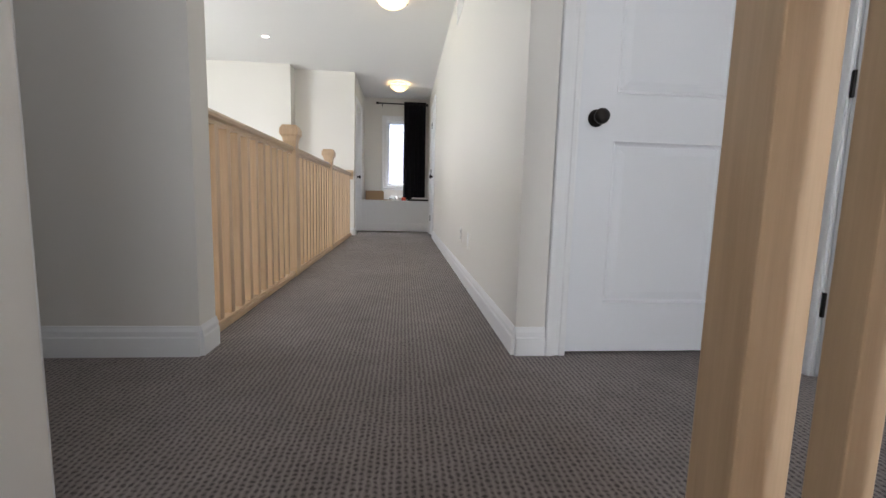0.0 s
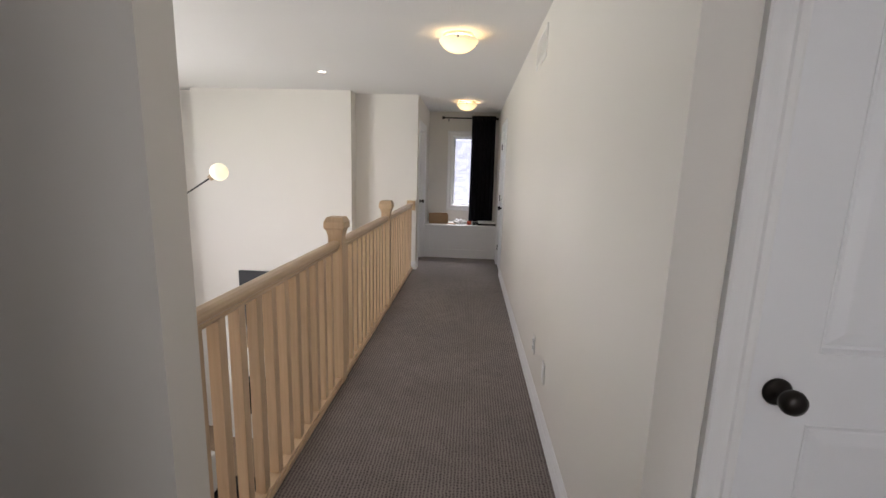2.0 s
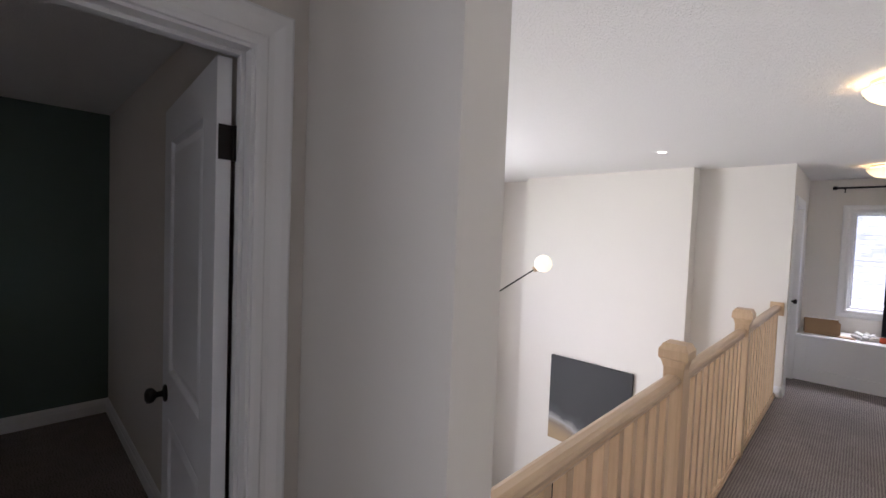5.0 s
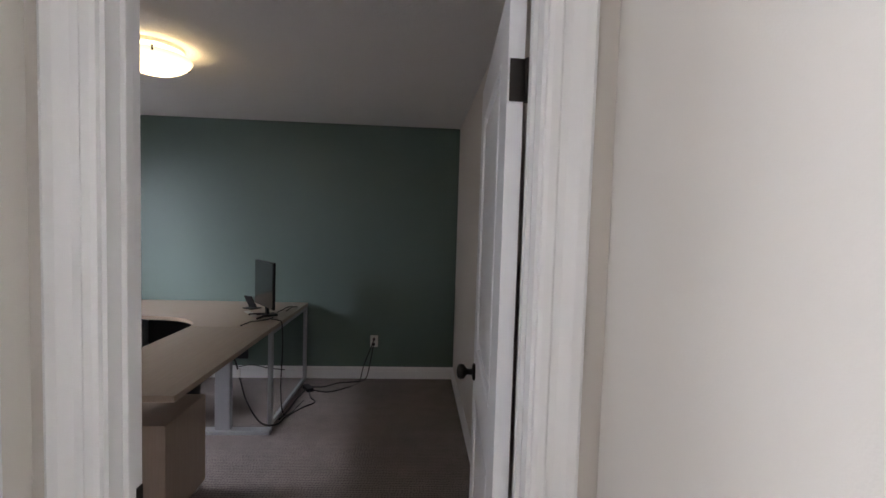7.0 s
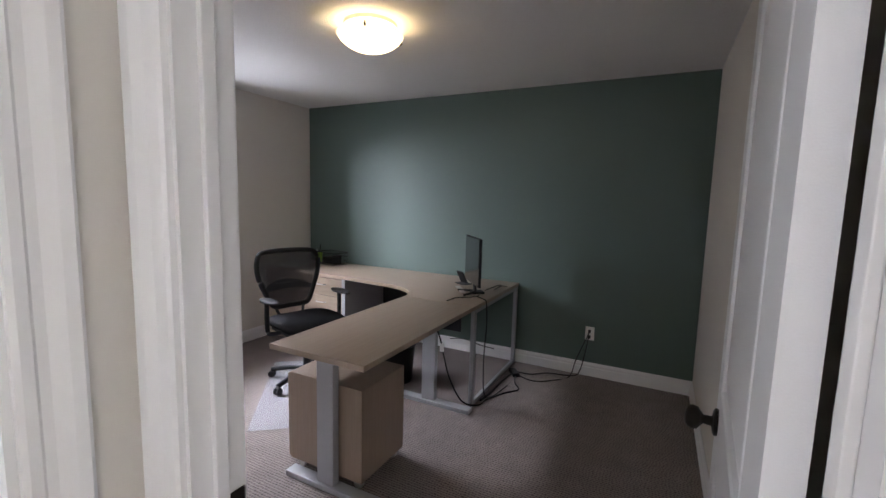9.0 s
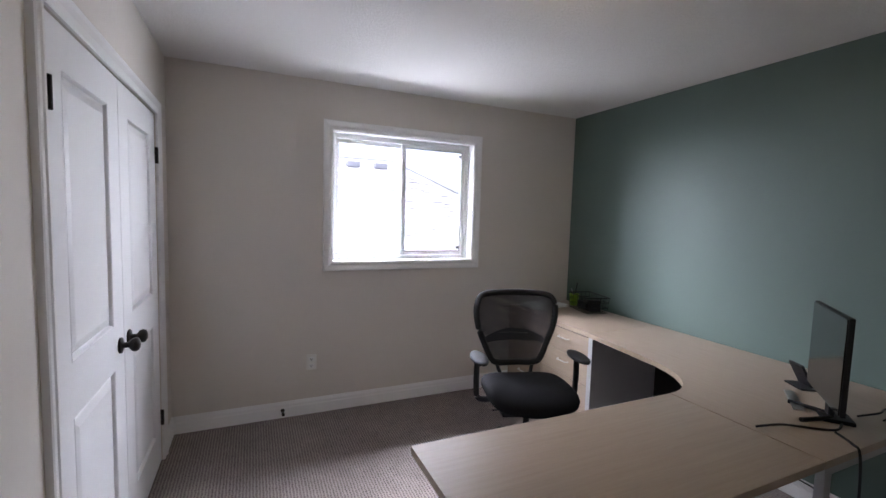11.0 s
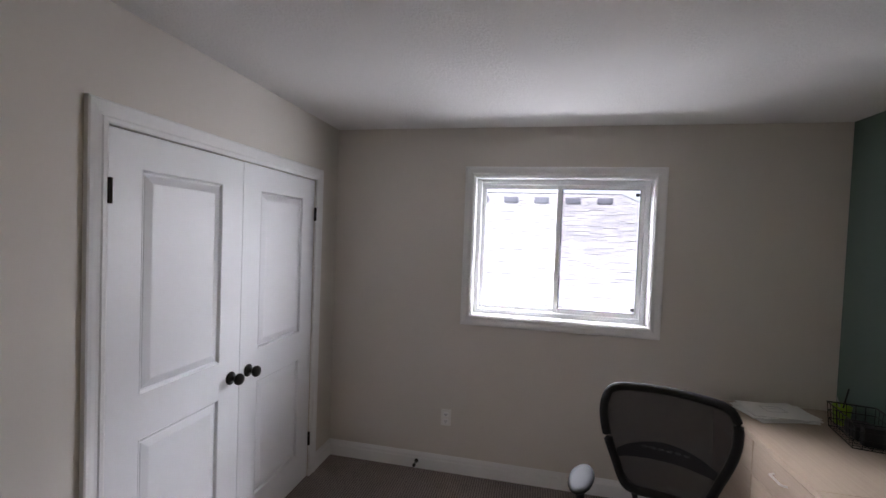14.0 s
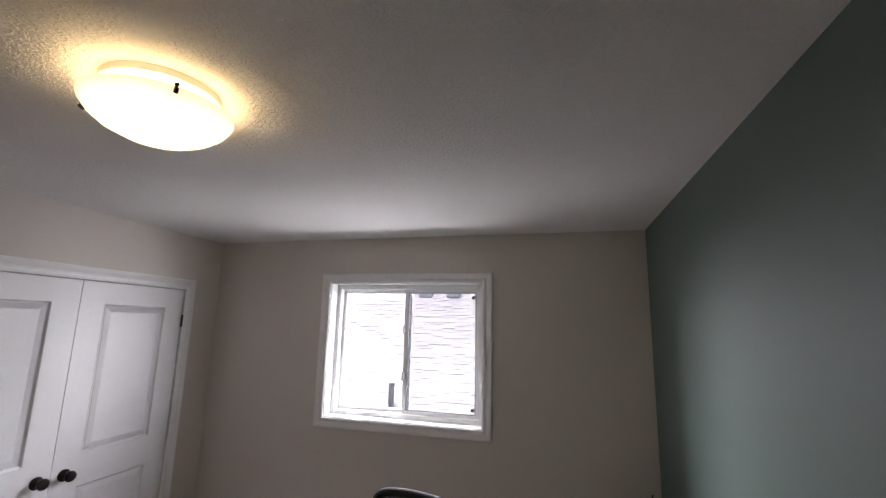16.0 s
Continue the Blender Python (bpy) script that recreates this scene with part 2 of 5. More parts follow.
BRONZE = plain("oil_rubbed_bronze", (0.018, 0.014, 0.012), 0.35, 0.6)
BLACK = plain("black_plastic", (0.009, 0.009, 0.011), 0.5, spec=0.3)
BLACKM = plain("black_metal", (0.015, 0.015, 0.016), 0.4, 0.5)
SCREEN = plain("dark_screen_glass", (0.008, 0.009, 0.010), 0.12, 0, 0.0)
GREY = plain("silver_grey_powder_coat", (0.38, 0.39, 0.41), 0.45, 0.2)
CHROME = plain("brushed_nickel", (0.62, 0.60, 0.57), 0.28, 1.0)
BRASS = plain("pale_brass", (0.62, 0.50, 0.36), 0.3, 1.0)
VINYL = plain("white_vinyl_frame", (0.80, 0.81, 0.82), 0.35)
PLATE = plain("white_cover_plate", (0.78, 0.77, 0.74), 0.4)
CURTAIN = fabric("black_curtain_cloth", (0.010, 0.010, 0.014))
SEATFAB = fabric("black_seat_cloth", (0.005, 0.005, 0.007))
PAPER = plain("white_paper", (0.78, 0.78, 0.77), 0.8)
INK = plain("grey_print", (0.35, 0.35, 0.37), 0.8)
CARD = plain("brown_cardboard", (0.34, 0.22, 0.12), 0.85, 0, 0.2)
REDPL = plain("orange_red_plastic", (0.62, 0.09, 0.03), 0.4)
LIME = plain("lime_green_plastic", (0.30, 0.52, 0.04), 0.4)
CLEARPL = plain("clear_plastic_sheet", (0.50, 0.51, 0.57), 0.2, 0, 0.02)
CLEARPL.node_tree.nodes["Principled BSDF"].inputs["Alpha"].default_value = 0.24
PANE = glass("window_glass", (0.92, 0.94, 0.95))
# next two tints only dim the bright view outdoors, not haze or dust
PANE4 = glass("window_glass_hazed", (0.50, 0.51, 0.53))
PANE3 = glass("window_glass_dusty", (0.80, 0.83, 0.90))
# insect screen, with extra tint to dim the bright view outdoors
PANE2 = glass("window_glass_with_screen", (0.44, 0.445, 0.465))
BOWL = glow("lit_alabaster_bowl", (1.0, 0.70, 0.28), 0.115, cloudy=True)
BOWL_OFFICE = glow("lit_alabaster_bowl_bright", (1.0, 0.76, 0.38), 0.105, cloudy=True)
GLOBE = glow("lit_opal_globe", (1.0, 0.84, 0.52), 0.10)
POTL = glow("lit_downlight_lens", (1.0, 0.86, 0.70), 0.7)
LAWN = paint("lawn_green", (0.075, 0.12, 0.035), 0.95, 0.8, 40, 0.3)
CONC = paint("concrete_patio", (0.42, 0.41, 0.39), 0.9, 0.4, 60, 0.1)
FENCE = wood("cedar_fence_boards", (0.42, 0.25, 0.12), (0.30, 0.17, 0.075), "z", 0.5, 0.8)
SIDING = paint("white_siding", (0.62, 0.63, 0.64), 0.7, 0.1, 30, 0.05)
BRICKM = paint("brown_grey_brick_wall", (0.20, 0.15, 0.13), 0.9, 0.5, 25, 0.25)
DARKROOF = paint("charcoal_shingles", (0.075, 0.078, 0.088), 0.9, 0.6, 20, 0.3)
DARKWIN = plain("dark_window_glass", (0.05, 0.06, 0.07), 0.08)
SOFA = fabric("off_white_upholstery", (0.62, 0.60, 0.56))
PLANKFL = wood("light_oak_floor", (0.40, 0.29, 0.19), (0.28, 0.19, 0.12), "y", 0.6, 0.4)
BATHW = paint("pale_green_grey_wall_paint", (0.46, 0.50, 0.47), 0.7, 0.1, 300, 0.02)


def shingle_material():
    m = paint("light_grey_shingles", (0.36, 0.35, 0.36), 0.95, 0.7, 120, 0.1)
    nt = m.node_tree
    g = nt.nodes.new("ShaderNodeNewGeometry")
    r = nt.nodes.new("ShaderNodeValToRGB")
    r.color_ramp.elements[0].color = (0.140, 0.140, 0.146, 1)
    r.color_ramp.elements[1].color = (0.205, 0.203, 0.206, 1)
    nt.links.new(g.outputs["Random Per Island"], r.inputs[0])
    nt.links.new(r.outputs[0], nt.nodes["Principled BSDF"].inputs["Base Color"])
    return m


SHINGLE = shingle_material()
VENTM = plain("grey_painted_metal", (0.21, 0.21, 0.24), 0.6)


def canvas_material():
    """Abstract landscape: charcoal sky, pale drift, tan ground, by height on the canvas."""
    m, nt, b, n, l = nodes_of("dark_abstract_canvas")
    tc = n("ShaderNodeTexCoord")
    sp = n("ShaderNodeSeparateXYZ")
    l(tc.outputs["Object"], sp.inputs[0])
    no = n("ShaderNodeTexNoise")
    no.inputs["Scale"].default_value = 3
    no.inputs["Detail"].default_value = 5
    l(tc.outputs["Object"], no.inputs["Vector"])
    k = n("ShaderNodeMath")
    k.operation = "MULTIPLY_ADD"
    k.inputs[1].default_value = 0.35
    l(no.outputs[0], k.inputs[0])
    x = n("ShaderNodeMath")
    x.operation = "MULTIPLY_ADD"
    x.inputs[1].default_value = 0.28
    l(sp.outputs["X"], x.inputs[0])
    l(sp.outputs["Z"], x.inputs[2])
    l(x.outputs[0], k.inputs[2])
    r = n("ShaderNodeValToRGB")
    e = r.color_ramp.elements
    e[0].position, e[0].color = 0.12, (0.36, 0.25, 0.14, 1)
    e[1].position, e[1].color = 0.55, (0.016, 0.016, 0.019, 1)
    for p, c in ((0.26, (0.22, 0.17, 0.12, 1)), (0.34, (0.36, 0.35, 0.34, 1)), (0.44, (0.05, 0.05, 0.055, 1))):
        q = e.new(p)
        q.color = c
    l(k.outputs[0], r.inputs[0])
    l(r.outputs[0], b.inputs["Base Color"])
    b.inputs["Roughness"].default_value = 0.5
    return m


CANVAS = canvas_material()

# ---------------------------------------------------------------- mesh tools


def to_mesh(bm, name, mat, smooth=False):
    me = bpy.data.meshes.new(name)
    bmesh.ops.recalc_face_normals(bm, faces=bm.faces)
    bm.to_mesh(me)
    bm.free()
    me.materials.append(mat)
    if smooth:
        for p in me.polygons:
            p.use_smooth = True
    return me


def part(name, bm, mat, parent, label="", smooth=False, m=None):
    """Links a bmesh as one mesh object under a thing or a part."""
    ob = new(name, to_mesh(bm, name, mat, smooth))
    ob.parent = parent
    if m is not None:
        ob.matrix_local = m
    return tagged(ob, label) if label else ob


def again(ob, parent, m):
    """Another object on the same mesh, under parent at m."""
    o = new(ob.name.split(".")[0], ob.data)
    o.parent = parent
    o.matrix_local = m
    return o


def thing(name, m, label, category, group=""):
    ob = new(name)
    ob.empty_display_size = 0.1
    ob.matrix_world = m
    return tagged(ob, label, category, group)


def structure(name, bm, mat, label, smooth=False):
    return tagged(new(name, to_mesh(bm, name, mat, smooth)), label, "", "", "structure")


def add_box(bm, x0, x1, y0, y1, z0, z1, bevel=0.0):
    x0, x1, y0, y1, z0, z1 = min(x0, x1), max(x0, x1), min(y0, y1), max(y0, y1), min(z0, z1), max(z0, z1)
    v = [bm.verts.new(p) for p in ((x0, y0, z0), (x1, y0, z0), (x1, y1, z0), (x0, y1, z0), (x0, y0, z1), (x1, y0, z1), (x1, y1, z1), (x0, y1, z1))]
    f = [bm.faces.new([v[i] for i in q]) for q in ((3, 2, 1, 0), (4, 5, 6, 7), (0, 1, 5, 4), (1, 2, 6, 5), (2, 3, 7, 6), (3, 0, 4, 7))]
    if bevel:
        es = list({e for q in f for e in q.edges})
        bmesh.ops.bevel(bm, geom=es, offset=bevel, segments=2, affect="EDGES", profile=0.6)
    return bm


def boxes(*rows, bevel=0.0):
    bm = bmesh.new()
    for r in rows:
        add_box(bm, *r, bevel=bevel)
    return bm


def lathe(profile, steps=24, axis="z"):
    """Turned body from (radius, height) pairs."""
    bm = bmesh.new()
    rings = []
    for r, h in profile:
        if r < 1e-5:
            rings.append([bm.verts.new((0, 0, h))])
        else:
            rings.append([bm.verts.new((r * math.cos(2 * math.pi * i / steps), r * math.sin(2 * math.pi * i / steps), h)) for i in range(steps)])
    for a, b in zip(rings, rings[1:]):
        for i in range(steps):
            j = (i + 1) % steps
            if len(a) == 1 and len(b) == 1:
                continue
            if len(a) == 1:
                bm.faces.new((a[0], b[i], b[j]))
            elif len(b) == 1:
                bm.faces.new((a[i], a[j], b[0]))
            else:
                bm.faces.new((a[i], a[j], b[j], b[i]))
    if axis == "y":
        bmesh.ops.rotate(bm, verts=bm.verts, matrix=Matrix.Rotation(radians(90), 3, "X"))
    elif axis == "x":
        bmesh.ops.rotate(bm, verts=bm.verts, matrix=Matrix.Rotation(radians(90), 3, "Y"))
    return bm


def tube(points, r, sides=8, closed=False, bm=None):
    """A round bar or cable along points."""
    bm = bm or bmesh.new()
    pts = [Vector(p) for p in points]
    rings = []
    for i, p in enumerate(pts):
        a = pts[i - 1] if i or closed else p
        b = pts[(i + 1) % len(pts)] if i + 1 < len(pts) or closed else p
        d = (b - a).normalized()
        up = Vector((0, 0, 1)) if abs(d.z) < 0.95 else Vector((1, 0, 0))
        u = d.cross(up).normalized()
        w = d.cross(u)
        rings.append([bm.verts.new(p + r * (math.cos(2 * math.pi * k / sides) * u + math.sin(2 * math.pi * k / sides) * w)) for k in range(sides)])
    pairs = list(zip(rings, rings[1:])) + ([(rings[-1], rings[0])] if closed else [])
    for a, b in pairs:
        for k in range(sides):
            j = (k + 1) % sides
            bm.faces.new((a[k], a[j], b[j], b[k]))
    if not closed:
        bm.faces.new(rings[0][::-1])
        bm.faces.new(rings[-1])
    return bm


def curve_points(keys, n=8):
    """Smooth points through the keys (Catmull-Rom)."""
    k = [Vector(p) for p in keys]
    k = [2 * k[0] - k[1]] + k + [2 * k[-1] - k[-2]]
    out = []
    for i in range(1, len(k) - 2):
        for s in range(n):
            t = s / n
            out.append(0.5 * (2 * k[i] + (k[i + 1] - k[i - 1]) * t + (2 * k[i - 1] - 5 * k[i] + 4 * k[i + 1] - k[i + 2]) * t * t + (3 * k[i] - k[i - 1] - 3 * k[i + 1] + k[i + 2]) * t ** 3))
    return out + [k[-2]]


def extrude_outline(pts, z0, z1):
    """A flat slab from an outline in x and y."""
    bm = bmesh.new()
    lo = [bm.verts.new((x, y, z0)) for x, y in pts]
    hi = [bm.verts.new((x, y, z1)) for x, y in pts]
    bm.faces.new(lo[::-1])
    bm.faces.new(hi)
    for i in range(len(pts)):
        j = (i + 1) % len(pts)
        bm.faces.new((lo[i], lo[j], hi[j], hi[i]))
    return bm


# ---------------------------------------------------------------- trim
CASING = [(0.0, 0.0), (0.0, 0.011), (0.008, 0.014), (0.022, 0.014), (0.027, 0.010), (0.040, 0.011), (0.062, 0.018), (0.078, 0.020), (0.084, 0.017), (0.085, 0.0)]
BASE = [(0.0, 0.0), (0.015, 0.0), (0.015, 0.072), (0.011, 0.078), (0.011, 0.096), (0.006, 0.108), (0.004, 0.116), (0.0, 0.116)]


def trim_frame(name, label, origin, along, out, a0, a1, z0, z1, closed=False, mat=None, wide=1.0):
    """Mitred casing round an opening that runs from a0 to a1 along a wall and z0 to z1."""
    o, u, nrm = Vector(origin), Vector(along), Vector(out)
    bm = bmesh.new()
    rings = []
    corners = ((a0, z0, -1, -1), (a0, z1, -1, 1), (a1, z1, 1, 1), (a1, z0, 1, -1))
    for a, z, sa, sz in corners:
        ring = []
        for w, d in [(k * wide, d) for k, d in CASING]:
            zz = z + (w * sz if (sz > 0 or closed) else 0)
            ring.append(bm.verts.new(o + u * (a + sa * w) + nrm * d + Vector((0, 0, zz))))
        rings.append(ring)
    pairs = list(zip(rings, rings[1:])) + ([(rings[3], rings[0])] if closed else [])
    for p, q in pairs:
        for i in range(len(CASING) - 1):
            bm.faces.new((p[i], p[i + 1], q[i + 1], q[i]))
    if not closed:
        bm.faces.new(rings[0])
        bm.faces.new(rings[-1][::-1])
    return structure(name, bm, mat or TRIM, label)


def baseboard(x0, y0, x1, y1, nx, ny, z=0.0):
    bm = bmesh.new()
    ends = []
    for x, y in ((x0, y0), (x1, y1)):
        ends.append([bm.verts.new((x + nx * d, y + ny * d, z + h)) for d, h in BASE])
    for i in range(len(BASE) - 1):
        bm.faces.new((ends[0][i], ends[0][i + 1], ends[1][i + 1], ends[1][i]))
    bm.faces.new(ends[0])
    bm.faces.new(ends[1][::-1])
    return structure("baseboard", bm, TRIM, "white moulded baseboard along the wall")


def jamb(name, along, c, lo, hi, a0, a1, z1, z0=0.0):
    """Lining of an opening: along 'x' or 'y'; c unused axis runs lo to hi."""
    t = 0.018
    rows = []
    for s0, s1, q0, q1 in ((a0 - t, a0, z0, z1 + t), (a1, a1 + t, z0, z1 + t), (a0, a1, z1, z1 + t)):
        rows.append((s0, s1, lo, hi, q0, q1) if along == "x" else (lo, hi, s0, s1, q0, q1))
    return structure(name, boxes(*rows), TRIM, "white door jamb lining the opening")

# ---------------------------------------------------------------- structure
C = 2.44        # ceiling height
MF = -2.75      # main floor, below
HX = 0.585      # corridor wall
FY = 1.705      # office side of the cross wall
FL = 1.675      # landing side of the linen closet wall
FC = 1.688      # landing side of the cross wall
CX = -0.622     # end of the cross wall
OX = -1.288     # office face of the doorway wall
CW = -1.256     # office face of the closet wall
HW = -1.19      # landing face of it
GX = -4.51      # green wall
WY = -2.22      # office window wall
LX = -4.30      # living room window wall
EY = 8.38       # corridor end wall

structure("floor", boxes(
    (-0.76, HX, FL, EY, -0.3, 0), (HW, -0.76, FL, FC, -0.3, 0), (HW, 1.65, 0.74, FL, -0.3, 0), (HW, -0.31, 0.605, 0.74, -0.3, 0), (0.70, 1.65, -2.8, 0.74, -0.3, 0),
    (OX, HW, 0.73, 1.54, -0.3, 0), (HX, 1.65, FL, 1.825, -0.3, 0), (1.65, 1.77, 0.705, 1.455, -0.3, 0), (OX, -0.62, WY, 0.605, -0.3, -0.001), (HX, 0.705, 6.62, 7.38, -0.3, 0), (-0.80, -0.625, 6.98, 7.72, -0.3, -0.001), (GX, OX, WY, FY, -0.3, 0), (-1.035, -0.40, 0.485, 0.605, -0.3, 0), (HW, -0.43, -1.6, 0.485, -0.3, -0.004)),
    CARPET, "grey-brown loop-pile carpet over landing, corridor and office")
structure("floor_main", boxes((-5.0, 1.77, FY, 9.0, MF - 0.2, MF), (-0.43, 1.77, -3.0, FY, MF - 0.2, MF)), PLANKFL, "light oak floor of the storey below")
structure("ceiling", boxes((-4.75, 1.9, -2.95, 8.6, C, C + 0.12)), CEIL, "white ceiling with knockdown spray texture")

structure("wall_corridor", boxes(
    (HX, 0.705, 1.825, 6.62, 0, C), (HX, 0.705, 7.38, EY, 0, C), (HX, 0.705, 6.62, 7.38, 2.05, C), (HX, 0.705, 1.845, EY, MF, -0.3)), WALL, "warm white painted corridor wall")
structure("wall_linen", boxes((HX, 0.775, FL, 1.825, 0, C), (1.565, 1.77, FL, 1.825, 0, C), (0.775, 1.565, FL, 1.825, 2.05, C)), WALL, "warm white wall round the linen closet door")
# unseen, added to stop light leaking under the linen door
structure("wall_linen_back", boxes((0.705, 1.77, 2.4, 2.5, 0, C), (0.705, 1.77, 1.825, 2.4, -0.1, 0), (1.77, 1.85, FY, 2.5, -0.1, C)), WALL, "plain unseen wall keeping light out of the linen closet")
structure("wall_cross", boxes((-4.63, HW - 0.02, FY, 1.825, MF, C), (HW - 0.02, CX, FC, 1.825, MF, C)), WALL, "warm white wall between office and living room")
structure("wall_office_door", boxes((OX, HW, 0.605, 0.723, 0, C), (OX, HW, 1.558, FC, 0, C), (OX, HW - 0.02, FC, FY, 0, C), (OX, HW, 0.723, 1.558, 2.05, C)), OFFICE, "greige wall with the office doorway")
structure("wall_closet", boxes((CW, HW, WY, -1.90, 0, C), (CW, HW, -0.46, 0.605, 0, C), (CW, HW, -1.90, -0.46, 2.026, C)), OFFICE, "greige wall with the closet opening")
# unseen, added to close off light behind the closet doors
structure("wall_closet_back", boxes((-0.62, -0.55, WY, -0.2, 0, C), (HW, -0.62, -0.2, -0.12, 0, C)), OFFICE, "plain unseen wall keeping light out of the closet")
structure("wall_office_window", boxes((-4.63, -3.46, WY - 0.19, WY, 0, C), (-2.285, -0.55, WY - 0.19, WY, 0, C), (-3.46, -2.285, WY - 0.19, WY, 0, 1.13), (-3.46, -2.285, WY - 0.19, WY, 2.11, C)), OFFICE, "greige wall with the office window")
structure("wall_green", boxes((GX - 0.12, GX, WY, FY, 0, C)), GREEN, "deep green painted feature wall")
structure("wall_office_north", boxes((GX, OX, FY - 0.004, FY, 0, C)), OFFICE, "greige painted wall behind the open door")
structure("wall_bath", boxes((HW, -1.035, 0.485, 0.605, 0, C), (-0.40, -0.31, 0.485, 0.605, 0, C), (-1.035, -0.40, 0.485, 0.605, 2.05, C)), WALL, "warm white wall round the bathroom door")
structure("wall_bath_inner", boxes((HW, HW + 0.01, -1.6, 0.485, 0, C), (HW, -0.43, -1.7, -1.6, 0, C)), BATHW, "pale green-grey bathroom wall")
structure("wall_stair", boxes((-0.43, -0.31, -2.8, 0.485, MF, C)), WALL, "warm white wall beside the staircase")
structure("wall_passage", boxes((1.65, 1.77, -2.8, 0.705, 0, C), (1.65, 1.77, 1.455, FL, 0, C), (1.65, 1.77, 0.705, 1.455, 2.05, C), (1.77, 1.85, 0.6, 1.6, 0, C)), WALL, "warm white wall with a closed bedroom door")
structure("wall_south", boxes((-0.43, 0.70, -2.95, -2.8, MF, C), (1.60, 1.77, -2.95, -2.8, MF, C), (0.70, 1.60, -2.95, -2.8, MF, -0.6), (0.70, 1.60, -2.95, -2.8, 2.2, C)), WALL, "warm white end wall with the added stair window")
structure("wall_below_landing", boxes((0.63, 0.70, -2.8, 0.74, MF, -0.3), (-0.31, 0.63, 1.55, FL, MF, -0.3)), WALL, "plain wall under the landing")
structure("wall_below_corridor", boxes((-0.75, -0.64, 1.845, 6.78, MF, -0.3)), WALL, "plain wall under the balcony corridor")

# openings of the living room's outer wall: (y0, y1, z0, z1)
structure("wall_living_window", boxes(
    (LX - 0.24, LX, 1.845, 2.10, MF, C), (LX - 0.24, LX, 4.50, 5.44, MF, C), (LX - 0.24, LX, 6.11, 6.90, MF, C),
    (LX - 0.24, LX, 2.10, 4.50, 2.09, C), (LX - 0.24, LX, 2.10, 4.50, -0.50, 0.42), (LX - 0.24, LX, 2.10, 4.50, MF, MF + 0.1),
    (LX - 0.24, LX, 5.44, 6.11, 2.09, C), (LX - 0.24, LX, 5.44, 6.11, -0.50, 0.42), (LX - 0.24, LX, 5.44, 6.11, MF, MF + 0.1)), WALL, "warm white two-storey wall with tall windows")
structure("wall_chimney", boxes((-3.71, -1.50, 6.55, 6.78, MF, C)), WALL, "warm white chimney breast in the two-storey room")
structure("wall_living_north", boxes((LX, -0.625, 6.78, 6.90, MF, C)), WALL, "warm white end wall of the two-storey room")
structure("wall_corridor_left", boxes((-0.745, -0.625, 6.90, 6.98, 0, C), (-0.745, -0.625, 7.72, EY, 0, C), (-0.745, -0.625, 6.98, 7.72, 2.05, C), (-0.80, -0.75, 6.9, 7.8, 0, C)), WALL, "warm white wall with a bedroom door at the corridor end")
structure("wall_corridor_end", boxes((-0.745, -0.215, EY, EY + 0.18, 0, C), (0.45, 0.705, EY, EY + 0.18, 0, C), (-0.215, 0.45, EY, EY + 0.18, 0, 0.82), (-0.215, 0.45, EY, EY + 0.18, 2.04, C)), WALL, "warm white wall with the window above the bench")
# unseen, added right behind the closed door
structure("wall_corridor_door_back", boxes((0.705, 0.76, 6.5, 7.5, 0, C)), WALL, "plain wall behind the bedroom door")

# stairs climbing to the landing
rows = []
for i in range(12):
    y1 = 0.74 - 0.25 * i
    rows.append((-0.31, 0.63, y1 - 0.25, y1 + (0.02 if i else 0.0), -0.19 * (i + 1) - 0.12, -0.19 * (i + 1)))
    rows.append((-0.31, 0.63, y1 - 0.012, y1, -0.19 * (i + 1), -0.19 * i - (0.0 if i else 0.002)))
structure("stairs", boxes(*rows), CARPET, "carpeted staircase rising to the landing")

# casings and jambs
def opening_y(name, x, out, y0, y1, z1, label, wide=1.0):
    trim_frame("trim_" + name, label, (x, 0, 0), (0, 1, 0), (out, 0, 0), y0, y1, 0, z1, wide=wide)


def opening_x(name, y, out, x0, x1, z1, label):
    trim_frame("trim_" + name, label, (0, y, 0), (1, 0, 0), (0, out, 0), x0, x1, 0, z1)


LBL = "white moulded casing round a doorway"
opening_y("office_hall", HW, 1, 0.732, 1.548, 2.04, LBL, 1.1)
opening_y("office_room", OX, -1, 0.732, 1.548, 2.04, LBL)
jamb("jamb_office", "y", 0, OX, HW, 0.741, 1.54, 2.032)
structure("trim_door_stop", boxes((-1.252, -1.228, 0.741, 0.752, 0, 2.032), (-1.252, -1.228, 1.529, 1.54, 0, 2.032), (-1.252, -1.228, 0.752, 1.529, 2.021, 2.032), bevel=0.002), TRIM, "white door stop strip inside the office door jamb")
opening_x("bath", 0.605, 1, -1.03, -0.405, 2.04, LBL)
jamb("jamb_bath", "x", 0, 0.485, 0.605, -1.017, -0.418, 2.032)
opening_x("linen", FL, -1, 0.79, 1.55, 2.04, LBL)
jamb("jamb_linen", "x", 0, FL, 1.825, 0.793, 1.547, 2.032)
opening_y("passage", 1.65, -1, 0.72, 1.44, 2.04, LBL)
jamb("jamb_passage", "y", 0, 1.65, 1.77, 0.723, 1.437, 2.032)
opening_y("closet", CW, -1, -1.899, -0.461, 2.0245, "white moulded casing round the double closet doors", 0.9)
opening_y("corridor_right", HX, -1, 6.635, 7.365, 2.04, LBL)
jamb("jamb_corridor_right", "y", 0, HX, 0.705, 6.638, 7.362, 2.032)
